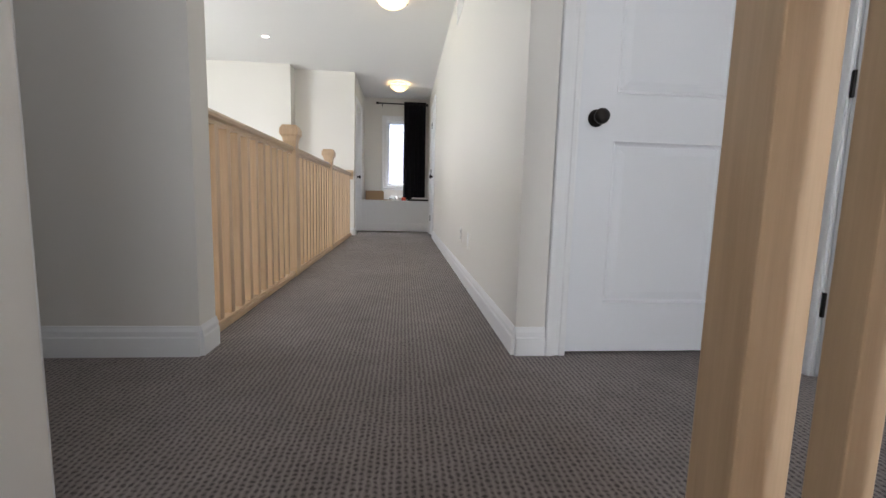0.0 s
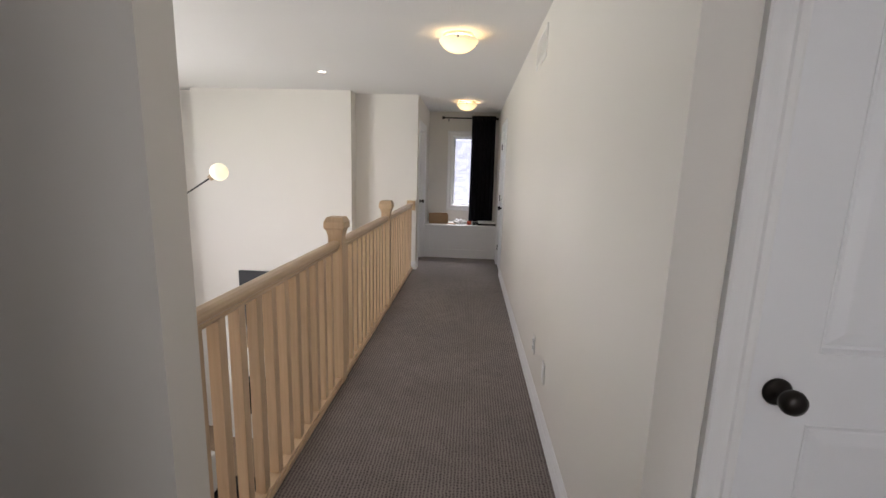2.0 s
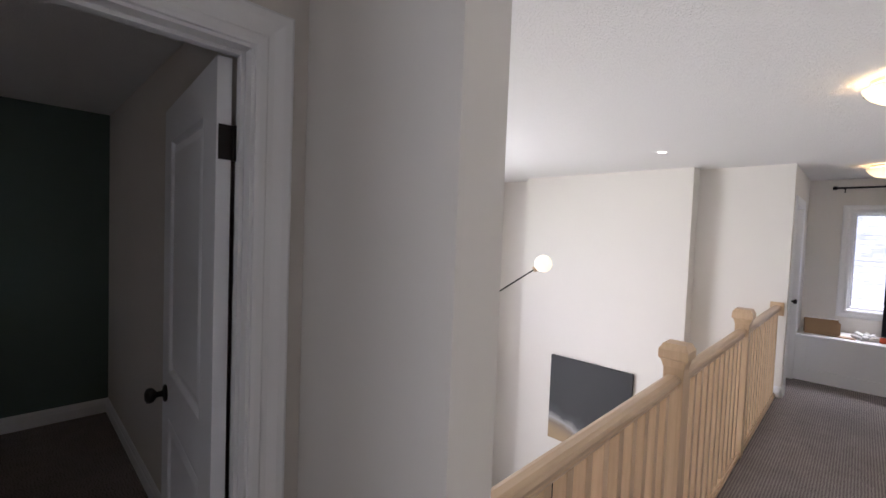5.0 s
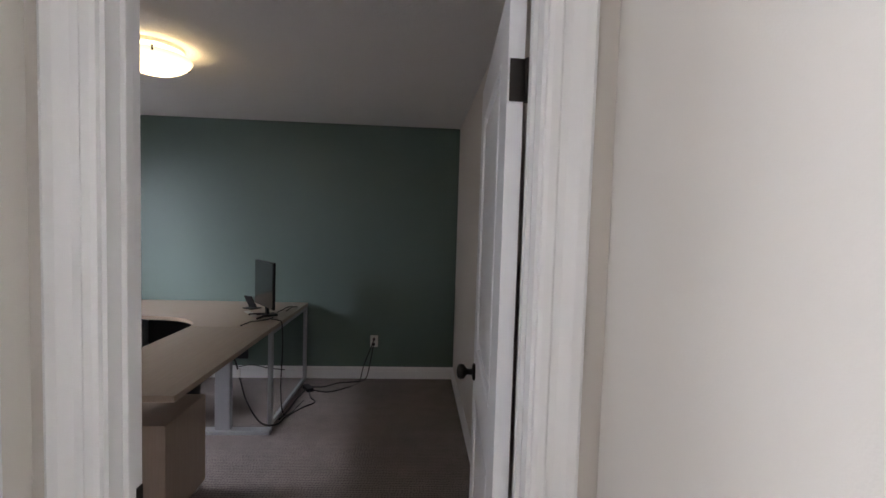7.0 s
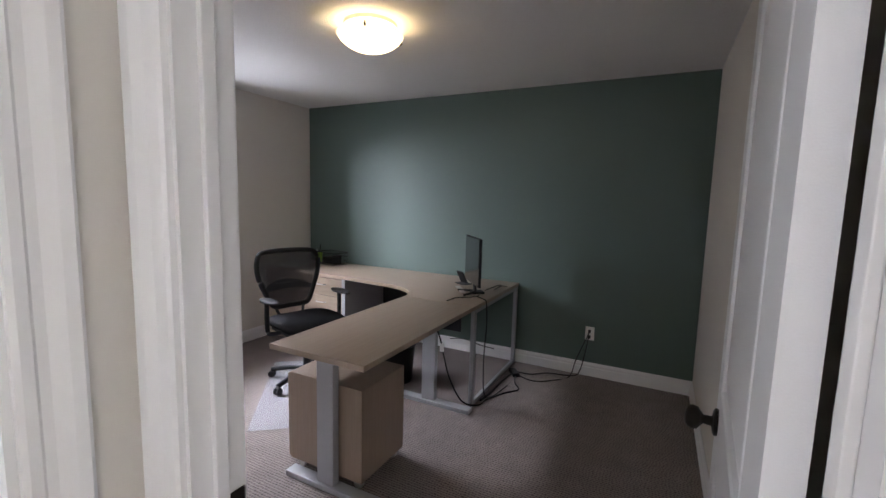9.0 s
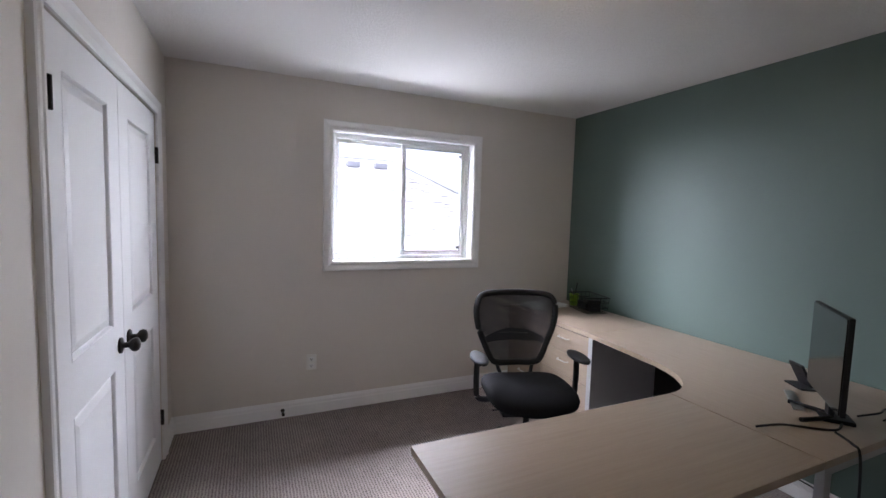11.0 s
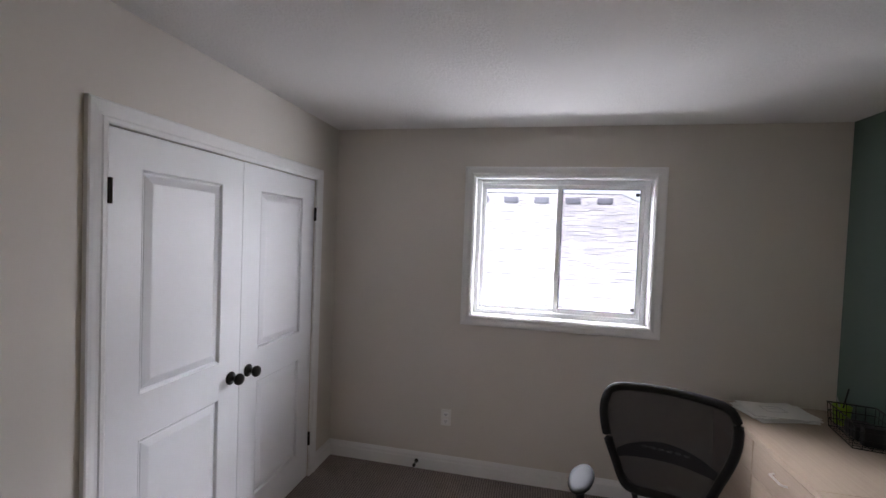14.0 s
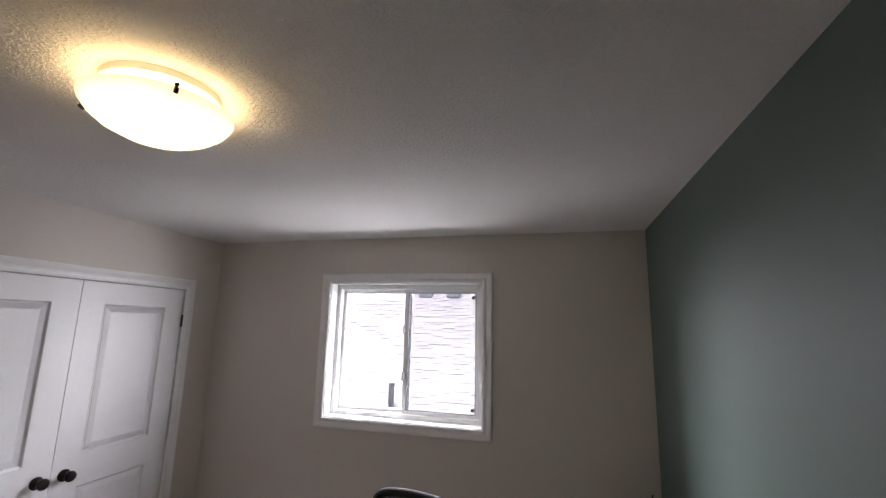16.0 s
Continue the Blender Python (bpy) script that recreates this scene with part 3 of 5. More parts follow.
opening_y("corridor_left", -0.625, 1, 6.995, 7.705, 2.04, LBL)
jamb("jamb_corridor_left", "y", 0, -0.745, -0.625, 6.998, 7.702, 2.032)

# baseboards
for b in ((HX, FL, HX, 6.55, -1, 0), (HX, 7.45, HX, 7.77, -1, 0), (HX, FL, 0.705, FL, 0, -1), (1.635, FL, 1.65, FL, 0, -1),
          (1.65, 1.525, 1.65, FL, -1, 0), (1.65, -2.8, 1.65, 0.635, -1, 0), (HW, FC, CX, FC, 0, -1), (CX, FC, CX, 1.825, 1, 0),
          (HW, 1.633, HW, FC, 1, 0), (HW, 0.605, HW, 0.637, 1, 0), (HW, 0.605, -1.115, 0.605, 0, 1), (-0.32, 0.605, -0.31, 0.605, 0, 1),
          (-0.31, 0.74, -0.31, 0.605, 1, 0), (-0.625, 6.78, -0.625, 6.91, 1, 0), (-0.76, 6.78, -0.625, 6.78, 0, -1),
          (CW, WY, CW, -1.972, -1, 0), (CW, -0.378, CW, 0.605, -1, 0), (OX, 1.633, OX, 1.70, -1, 0), (GX, WY, CW, WY, 0, 1),
          (GX, WY, GX, 1.70, 1, 0), (GX, 1.701, OX, 1.701, 0, -1)):
    baseboard(*b)
baseboard(-3.71, 6.55, -1.5, 6.55, 0, -1, MF)

# ---------------------------------------------------------------- doors
def lathe_knob():
    return [(0.0, 0.0), (0.032, 0.0), (0.033, 0.006), (0.028, 0.010), (0.012, 0.013), (0.011, 0.030), (0.018, 0.036), (0.027, 0.043), (0.0295, 0.054), (0.026, 0.064), (0.015, 0.070), (0.0, 0.071)]


def raised_panel(w, h):
    """One moulded panel, centred, facing -y."""
    bm = bmesh.new()
    rings = []
    for inset, d in ((0, 0), (0.002, -0.0015), (0.006, 0.002), (0.011, 0.011), (0.018, 0.0125), (0.022, 0.010), (0.048, 0.0025), (0.052, 0.002)):
        a, c = w / 2 - inset, h / 2 - inset
        rings.append([bm.verts.new((x, d, z)) for x, z in ((-a, -c), (a, -c), (a, c), (-a, c))])
    for p, q in zip(rings, rings[1:]):
        for i in range(4):
            j = (i + 1) % 4
            bm.faces.new((p[i], p[j], q[j], q[i]))
    bm.faces.new(rings[-1])
    return bm


def make_door(name, m, w, label, knob_at=None, hinge_at=None, side=-1, hinges=(0.26, 1.03, 1.79), both=True, proud=0.005, leaf=0.006):
    """A two-panel moulded door: hinge edge at x = 0, thickness centred on y = 0, bottom at z = 0."""
    root = tagged(new(name), label, "door", "", "structure" if name.startswith("door_") else "")
    root.matrix_world = m
    h, t, st = 2.015, 0.0175, 0.142 if w > 0.7 else 0.13
    z = (0.20, 0.845, 1.02, 1.885)
    part("slab_frame", boxes((0, st, -t, t, 0.0, h), (w - st, w, -t, t, 0.0, h), (st, w - st, -t, t, 0.0, z[0]), (st, w - st, -t, t, z[1], z[2]), (st, w - st, -t, t, z[3], h)), DOORW, root)
    pw = w - 2 * st
    for z0, z1 in ((z[0], z[1]), (z[2], z[3])):
        for s in (-1, 1):
            part("panel", raised_panel(pw, z1 - z0), DOORW, root, m=pose(w / 2, s * t, (z0 + z1) / 2, 0, 0, 0 if s < 0 else 180))
    kx = (w - 0.065) if knob_at is None else knob_at
    if kx is not False:
        for s in (-1, 1) if both else (side,):
            part("knob", lathe(lathe_knob()), BRONZE, root, "oil-rubbed bronze door knob", True, pose(kx, s * t, 0.925, 90 if s < 0 else -90))
        part("latch", boxes((w - 0.002, w + 0.002, -0.012, 0.012, 0.90, 0.955)), BRONZE, root)
    for hz in hinges:
        part("hinge", add_box(tube([(0, side * (t + proud), hz - 0.045), (0, side * (t + proud), hz + 0.045)], 0.0065 if proud < 0.01 else 0.008), -leaf, 0.0015, side * (t + proud + 0.001), -side * t, hz - 0.045, hz + 0.045), BRONZE, root, "dark bronze hinge")
    return root


# office door, swung open against its stop
make_door("door_office", pose(-1.288, 1.511, 0.012, 0, 0, 175.5), 0.79, "white two-panel door standing open into the office", knob_at=0.70, side=-1, hinges=())
# hinge leaves let into the door edge show from the landing
for hz in (0.26, 1.81):
    hl = tagged(new("hinge"), "dark bronze hinge on the office door jamb", "hinge", "office door hinges")
    part("leaf", add_box(tube([(-1.285, 1.536, hz - 0.046), (-1.285, 1.536, hz + 0.046)], 0.0075), -1.2865, -1.2840, 1.497, 1.536, hz - 0.045, hz + 0.045, bevel=0.001), BRONZE, hl)
part("plate", boxes((-1.287, -1.256, 0.740, 0.7435, 0.872, 0.930), bevel=0.001), BRONZE, tagged(new("strike_plate"), "dark bronze strike plate on the door jamb", "strike plate"))
make_door("door_linen", pose(1.544, FL + 0.022, 0.012, 0, 0, 180), 0.748, "white two-panel linen closet door, closed", side=1, hinges=(0.26, 1.79))
make_door("door_passage", pose(1.672, 1.431, 0.012, 0, 0, -90), 0.702, "white two-panel bedroom door, closed", side=-1, leaf=0.026)
make_door("door_bath", pose(-1.0, 0.50, 0.012, 0, 0, -88), 0.585, "white two-panel bathroom door standing open", side=1, hinges=())
for hz in (0.26, 1.79):
    hl = tagged(new("hinge"), "dark bronze hinge on the bathroom door jamb", "hinge", "bathroom door hinges")
    part("leaf", boxes((-1.0175, -1.0145, 0.570, 0.592, hz - 0.045, hz + 0.045)), BRONZE, hl)
make_door("door_corridor_right", pose(0.607, 7.355, 0.012, 0, 0, -90), 0.71, "white two-panel door at the corridor end, closed", side=-1)
make_door("door_corridor_left", pose(-0.70, 7.005, 0.012, 0, 0, 90), 0.69, "white two-panel bedroom door at the corridor end, closed", side=-1)
# closet pair
make_door("door_closet", pose(CW + 0.023, -0.464, 0.005, 0, 0, -90), 0.714, "white two-panel closet door, one of a closed pair", side=-1, both=False, hinges=(0.26, 1.79), proud=0.019)
make_door("door_closet", pose(CW + 0.023, -1.896, 0.005, 0, 0, 90), 0.714, "white two-panel closet door, one of a closed pair", side=1, both=False, hinges=(0.26, 1.79), proud=0.010)

# ---------------------------------------------------------------- windows
def window_unit(name, label, m, w, h, split=None, deep=0.19, glass_l=None, glass_r=None):
    """A vinyl window in an opening w by h: local x across, y outward, z up, origin at the lower corner of the room face."""
    root = tagged(new(name), label, "window", "", "structure")
    root.matrix_world = m
    f, y0, y1 = 0.045, deep - 0.10, deep - 0.02
    part("jamb_extension", boxes((0, 0.012, 0, y0, 0, h), (w - 0.012, w, 0, y0, 0, h), (0.012, w - 0.012, 0, y0, h - 0.012, h), (0.012, w - 0.012, 0, y0, 0, 0.012)), TRIM, root)
    part("window_frame", boxes((0, f, y0, y1, 0, h), (w - f, w, y0, y1, 0, h), (f, w - f, y0, y1, 0, f), (f, w - f, y0, y1, h - f, h), bevel=0.004), VINYL, root)
    if split:
        s = split * w
        q = 0.028
        for a, b, yy, tag in ((f, s + q / 2, y0 + 0.045, glass_l or PANE), (s - q, w - f, y0 + 0.012, glass_r or PANE)):
            part("sash", boxes((a, a + q, yy, yy + 0.025, f, h - f), (b - q, b, yy, yy + 0.025, f, h - f), (a + q, b - q, yy, yy + 0.025, f, f + q), (a + q, b - q, yy, yy + 0.025, h - f - q, h - f), bevel=0.003), VINYL, root)
            g = part("pane", boxes((a + q, b - q, yy + 0.012, yy + 0.014, f + q, h - f - q)), tag, root)
            g.visible_shadow = False
        for lz in (0.28, 0.62):
            part("sash_latch", boxes((s - 0.032, s - 0.020, y0 - 0.008, y0 + 0.012, h * lz, h * lz + 0.06), bevel=0.003), VINYL, root)
        e0, e1, k = s + 0.002, w - f - q + 0.002, 0.004
        part("screen_frame", boxes((e0, e0 + k, y0 + 0.006, y0 + 0.012, f + q, h - f - q), (e1 - k, e1, y0 + 0.006, y0 + 0.012, f + q, h - f - q), (e0 + k, e1 - k, y0 + 0.006, y0 + 0.012, f + q, f + q + k), (e0 + k, e1 - k, y0 + 0.006, y0 + 0.012, h - f - q - k, h - f - q)), BLACKM, root, "thin dark insect screen frame")
        for lz in (f + q + 0.02, h - f - q - 0.045):
            part("screen_clip", boxes((w - f - q - 0.028, w - f - q - 0.006, y0 + 0.004, y0 + 0.012, lz, lz + 0.022)), BLACK, root)
    else:
        part("glazing_gasket", boxes((f, f + 0.006, y0 + 0.02, y0 + 0.05, f, h - f), (w - f - 0.006, w - f, y0 + 0.02, y0 + 0.05, f, h - f)), BLACK, root)
        g = part("pane", boxes((f, w - f, y0 + 0.03, y0 + 0.033, f, h - f)), glass_l or PANE, root)
        g.visible_shadow = False
    return root


window_unit("window_office", "white vinyl sliding window with two panes", pose(-2.285, WY, 1.13, 0, 0, 180), 1.175, 0.98, split=0.508, glass_l=PANE4, glass_r=PANE2)
trim_frame("trim_window_office", "white moulded casing round the office window", (0, WY, 0), (1, 0, 0), (0, 1, 0), -3.455, -2.29, 1.135, 2.105, closed=True, wide=0.78)
# unseen stair window, made up to let light onto the landing
window_unit("window_stair", "tall unseen white window, added to light the stairs", pose(1.60, -2.8, -0.6, 0, 0, 180), 0.90, 2.8, split=0.5, deep=0.15)
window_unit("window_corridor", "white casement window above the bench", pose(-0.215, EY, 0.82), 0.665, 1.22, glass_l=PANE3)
trim_frame("trim_window_corridor", "white moulded casing round the corridor window", (0, EY, 0), (1, 0, 0), (0, -1, 0), -0.21, 0.445, 0.825, 2.035, closed=True)
# the wide bay is unseen, enlarged to let the area lamps' light in
for y0 in (2.10, 5.44):
    w = 2.40 if y0 < 5 else 0.67
    window_unit("window_living", "tall white fixed window high in the living room", pose(LX, y0, 0.42, 0, 0, 90), w, 1.67, deep=0.24)
    trim_frame("trim_window_living", "white moulded casing round a living room window", (LX, 0, 0), (0, 1, 0), (1, 0, 0), y0 + 0.005, y0 + w - 0.005, 0.425, 2.085, closed=True)
    window_unit("window_garden", "tall white garden window on the floor below", pose(LX, y0, MF + 0.1, 0, 0, 90), w, 2.15, deep=0.24)
    trim_frame("trim_window_garden", "white moulded casing round a garden window", (LX, 0, 0), (0, 1, 0), (1, 0, 0), y0 + 0.005, y0 + w - 0.005, MF + 0.105, -0.505, closed=True)

# ---------------------------------------------------------------- balcony rail
def newel_mesh(h):
    """Square post with a bell-moulded square cap."""
    bm = boxes((-0.045, 0.045, -0.045, 0.045, 0, h - 0.115), bevel=0.004)
    rings = []
    for s, z in ((0.046, h - 0.115), (0.049, h - 0.098), (0.055, h - 0.080), (0.063, h - 0.072), (0.065, h - 0.068), (0.065, h - 0.030), (0.061, h - 0.024), (0.050, h - 0.002), (0.046, h)):
        rings.append([bm.verts.new((x * s, y * s, z)) for x, y in ((-1, -1), (1, -1), (1, 1), (-1, 1))])
    for p, q in zip(rings, rings[1:]):
        for i in range(4):
            j = (i + 1) % 4
            bm.faces.new((p[i], p[j], q[j], q[i]))
    bm.faces.new(rings[-1])
    return bm


def rail_profile(y0, y1, z):
    """Moulded handrail along y."""
    prof = ((-0.020, 0), (0.020, 0), (0.024, 0.012), (0.022, 0.020), (0.032, 0.030), (0.034, 0.044), (0.028, 0.056), (0.012, 0.062), (-0.012, 0.062), (-0.028, 0.056), (-0.034, 0.044), (-0.032, 0.030), (-0.022, 0.020), (-0.024, 0.012))
    bm = bmesh.new()
    a = [bm.verts.new((x, y0, z + h)) for x, h in prof]
    b = [bm.verts.new((x, y1, z + h)) for x, h in prof]
    for i in range(len(prof)):
        j = (i + 1) % len(prof)
        bm.faces.new((a[i], a[j], b[j], b[i]))
    bm.faces.new(a[::-1])
    bm.faces.new(b)
    return bm


RX = -0.703
Y0 = 1.825
rail = thing("balcony_railing", pose(RX, Y0, 0), "clear maple balcony railing with square balusters", "railing")
LEN = 6.78 - Y0
part("shoe_rail", boxes((-0.038, 0.038, 0, LEN, 0.0, 0.026), (-0.030, 0.030, 0, LEN, 0.026, 0.04), bevel=0.003), MAPLE_Y, rail)
n_pos = (3.365 - Y0, 4.975 - Y0)
nw = part("newel", newel_mesh(1.115), MAPLE, rail, m=pose(0, n_pos[0], 0))
again(nw, rail, pose(0, n_pos[1], 0))
spans = ((0.0, n_pos[0] - 0.045, 11), (n_pos[0] + 0.045, n_pos[1] - 0.045, 11), (n_pos[1] + 0.045, LEN, 13))
bal = None
for a, b, n in spans:
    part("handrail", rail_profile(a, b, 0.905), MAPLE_Y, rail)
    step = (b - a) / (n + 0.55)
    for i in range(n):
        y = n_pos[0] - 0.175 - 0.128 * (n - 1 - i) if a == 0.0 else a + step * (i + 0.78)
        if bal is None:
            bal = part("baluster", boxes((-0.022, 0.022, -0.022, 0.022, 0.04, 0.908), bevel=0.003), MAPLE, rail, m=pose(0, y, 0))
        else:
            again(bal, rail, pose(0, y, 0))
part("rosette", boxes((-0.06, 0.06, LEN - 0.016, LEN - 0.001, 0.86, 1.0), bevel=0.004), MAPLE, rail)

guard = thing("stair_guard", pose(0.655, 0.63, 0), "clear maple guard rail beside the stairs", "railing")
part("newel", newel_mesh(1.115), MAPLE, guard)
part("handrail", rail_profile(-3.3, -0.045, 0.905), MAPLE_Y, guard)
part("shoe_rail", boxes((-0.055, 0.055, -3.3, -0.045, 0.0, 0.028), (-0.035, 0.035, -3.3, -0.045, 0.028, 0.04), bevel=0.003), MAPLE_Y, guard)
for i in range(24):
    again(bal, guard, pose(0, -0.148 - 0.125 * i, 0))

# ---------------------------------------------------------------- lamps
def bowl_light(m, r, mat, watts, drop=0.0):
    root = thing("ceiling_light", m, "lit alabaster glass bowl ceiling light with bronze clips", "ceiling light", "bowl lights")
    part("pan", lathe([(0, 0), (r * 0.8, 0), (r * 0.8, -0.02), (0, -0.02)], 32), CHROME, root)
    part("bowl", lathe([(r, -0.038), (r * 0.985, -0.046), (r * 0.9, -0.068), (r * 0.74, -0.092), (r * 0.52, -0.112), (r * 0.26, -0.124), (0, -0.128)], 40), mat, root, "glowing alabaster glass bowl", True, pose(0, 0, -drop))
    for k in range(3):
        a = radians(30 + 120 * k)
        c, s = math.cos(a) * (r + 0.006), math.sin(a) * (r + 0.006)
        part("clip", tube([(c * 0.96, s * 0.96, -0.034), (c * 1.01, s * 1.01, -0.036), (c * 1.01, s * 1.01, -0.046), (c * 0.96, s * 0.96, -0.055)], 0.006), BRONZE, root, m=pose(0, 0, -drop))
    bulb = bpy.data.lights.new("bulb", "POINT")
    bulb.energy, bulb.color, bulb.shadow_soft_size = watts, (1.0, 0.70, 0.36), 0.03
    lamp = new("bulb", bulb)
    lamp.matrix_world = m @ pose(0, 0, -0.078 - drop)
    return root


bowl_light(pose(0.0, 4.20, C), 0.15, BOWL, 0.2)
bowl_light(pose(0.03, 7.30, C), 0.15, BOWL, 0.2)
bowl_light(pose(-2.875, -0.165, C, 0, 0, 118), 0.188, BOWL_OFFICE, 0.022, 0.022)

for x, y in ((-1.515, 5.50), (-1.575, 3.02), (-3.55, 5.37), (-3.5, 3.0)):
    pot = thing("downlight", pose(x, y, C), "small round recessed downlight, lit", "downlight", "recessed downlights")
    part("trim_ring", lathe([(0.038, -0.001), (0.052, -0.004), (0.055, 0.0)], 28), TRIM, pot, "", True)
    part("lens", lathe([(0.0, -0.003), (0.037, -0.002), (0.038, -0.001)], 28), POTL, pot)

smoke = thing("smoke_alarm", pose(-0.018, 2.685, C), "round white smoke alarm on the ceiling", "smoke alarm")
part("body", lathe([(0, 0), (0.068, 0), (0.068, -0.012), (0.064, -0.016), (0.061, -0.034), (0.052, -0.042), (0.022, -0.044), (0, -0.044)], 36), PLATE, smoke, "", True)
part("grille", tube([(0.0635 * math.cos(radians(a)), 0.0635 * math.sin(radians(a)), -0.017) for a in range(0, 360, 12)], 0.002, 6, True), BLACK, smoke)
part("sensor", lathe([(0.022, -0.044), (0.018, -0.052), (0.012, -0.058), (0, -0.060)], 20), CHROME, smoke, "", True)

ch = thing("chandelier", pose(-2.59, 4.22, C), "brass and black arm chandelier with lit opal globes", "chandelier")
part("canopy", lathe([(0, 0), (0.062, 0), (0.062, -0.018), (0.02, -0.022), (0.012, -0.04), (0, -0.04)], 28), BRASS, ch, "", True)
part("stem", tube([(0, 0, -0.03), (0.03, 0.0, -1.57)], 0.008), BLACKM, ch)
G1, G2, G3 = (0.51, 0.18, -1.085), (0.085, -0.02, -1.67), (-0.62, -0.02, -1.765)
J1, J2, E1 = (0.02, 0.0, -1.46), (-0.255, -0.03, -1.715), (-0.40, -0.10, -1.86)
part("arm", tube([G1, J1, E1], 0.0065), BLACKM, ch)
part("arm", tube([G2, J2, G3], 0.005), BLACKM, ch)
for j in (J1, J2):
    part("joint", lathe([(0, -0.026), (0.02, -0.026), (0.02, 0.026), (0, 0.026)], 18, "y"), BRASS, ch, "pale brass joint", m=pose(*j))
for g, h in ((G1, J1), (G2, J2), (G3, J2)):
    prof = [(0.076 * math.sin(radians(a)), -0.076 * math.cos(radians(a))) for a in range(0, 181, 12)]
    part("globe", lathe(prof, 28), GLOBE, ch, "lit opal glass globe", True, pose(*g))
    d = (Vector(h) - Vector(g)).normalized()
    part("socket", tube([Vector(g) + d * 0.068, Vector(g) + d * 0.10], 0.026, 16), BRASS, ch)

# ---------------------------------------------------------------- corridor end
bench = thing("window_bench", pose(-0.02, EY - 0.305, 0), "white panelled window bench built across the corridor end", "bench")
part("front", boxes((-0.605, 0.605, -0.305, -0.285, 0, 0.52)), TRIM, bench)
part("rail", boxes((-0.605, 0.605, -0.326, -0.305, 0.43, 0.52), (-0.605, 0.605, -0.326, -0.305, 0.0, 0.14), (-0.605, -0.50, -0.326, -0.305, 0.14, 0.43), (0.50, 0.605, -0.326, -0.305, 0.14, 0.43)), TRIM, bench)
part("seat_top", boxes((-0.605, 0.605, -0.335, 0.305, 0.52, 0.548), bevel=0.006), TRIM, bench)
for s in (-1, 1):
    part("side", boxes((s * 0.605, s * 0.585, -0.285, 0.305, 0, 0.52)), TRIM, bench)


def drape(name, m, w, h, folds, label, depth=0.035):
    """A pleated hanging cloth: local x across, z down from 0."""
    root = thing(name, m, label, "curtain")
    bm = bmesh.new()
    nx, nz = folds * 10, 14
    grid = []
    for j in range(nz + 1):
        row = []
        for i in range(nx + 1):
            u, v = i / nx, j / nz
            amp = depth * (0.75 + 0.35 * v) * (0.8 + 0.4 * noise.noise((u * 6, v * 2, 1.3)))
            x = (u - 0.5) * w * (1 + 0.04 * v) + 0.012 * math.sin(u * folds * 4 * math.pi + v)
            row.append(bm.verts.new((x, amp * math.sin(u * folds * 2 * math.pi + 0.9 * noise.noise((u * 3, v * 1.4, 0))), -h * v)))
        grid.append(row)
    for j in range(nz):
        for i in range(nx):
            bm.faces.new((grid[j][i], grid[j][i + 1], grid[j + 1][i + 1], grid[j + 1][i]))
    cloth = part("cloth", bm, CURTAIN, root, "", True)
    so = cloth.modifiers.new("thick", "SOLIDIFY")
    so.thickness = 0.003
    for k in range(folds):
        x = (k + 0.5) / folds * w - w / 2
        part("grommet", lathe([(0.024, -0.004), (0.032, -0.004), (0.032, 0.004), (0.024, 0.004), (0.024, -0.004)], 16, "x"), BLACKM, root, m=pose(x, 0, -0.045))
    return root


def curtain_rod(m, length, label, finial=0.022):
    root = thing("curtain_rod", m, label, "curtain rod")
    part("rod", tube([(-length / 2, 0, 0), (length / 2, 0, 0)], 0.011, 12), BLACKM, root)
    for s in (-1, 1):
        part("finial", lathe([(0, -0.02), (finial, -0.02), (finial, 0.02), (0, 0.02)], 14, "x"), BLACKM, root, m=pose(s * (length / 2 + 0.01), 0, 0))
        part("bracket", tube([(s * (length / 2 - 0.08), 0, 0), (s * (length / 2 - 0.08), 0.085, 0), (s * (length / 2 - 0.08), 0.085, -0.05)], 0.007), BLACKM, root)
    return root


curtain_rod(pose(0.08, EY - 0.09, 2.325), 0.90, "thin black curtain rod above the corridor window")
drape("curtain", pose(0.315, EY - 0.09, 2.368), 0.40, 1.80, 6, "black grommet curtain hanging beside the corridor window")
curtain_rod(pose(LX + 0.09, 5.92, -0.24, 0, 0, 90), 1.18, "black curtain rod above the garden window", 0.028)
drape("curtain", pose(LX + 0.09, 6.06, -0.20, 0, 0, 90), 0.62, 2.45, 7, "black floor-length curtain at the garden window", 0.045)

box_t = thing("cardboard_box", pose(-0.40, 8.02, 0.548, 0, 0, 8), "open brown cardboard box on the bench", "box")
part("carton", boxes((-0.16, 0.16, -0.09, -0.086, 0, 0.15), (-0.16, 0.16, 0.086, 0.09, 0, 0.17), (-0.16, -0.156, -0.086, 0.086, 0, 0.16), (0.156, 0.16, -0.086, 0.086, 0, 0.15), (-0.16, 0.16, -0.09, 0.09, 0, 0.004)), CARD, box_t)
part("flap", boxes((-0.158, 0.158, 0.086, 0.17, 0.165, 0.169)), PLATE, box_t, "pale inner face of the flap")
flat = thing("cardboard_sheet", pose(-0.24, 7.93, 0.548, 0, 0, -12), "flattened piece of brown cardboard on the bench", "cardboard")
part("sheet", boxes((-0.15, 0.15, -0.05, 0.05, 0, 0.012), bevel=0.002), CARD, flat)
bag = thing("crumpled_bag", pose(-0.02, 7.97, 0.548), "crumpled white plastic bag on the bench", "bag")
bm = bmesh.new()
bmesh.ops.create_icosphere(bm, subdivisions=4, radius=0.10)
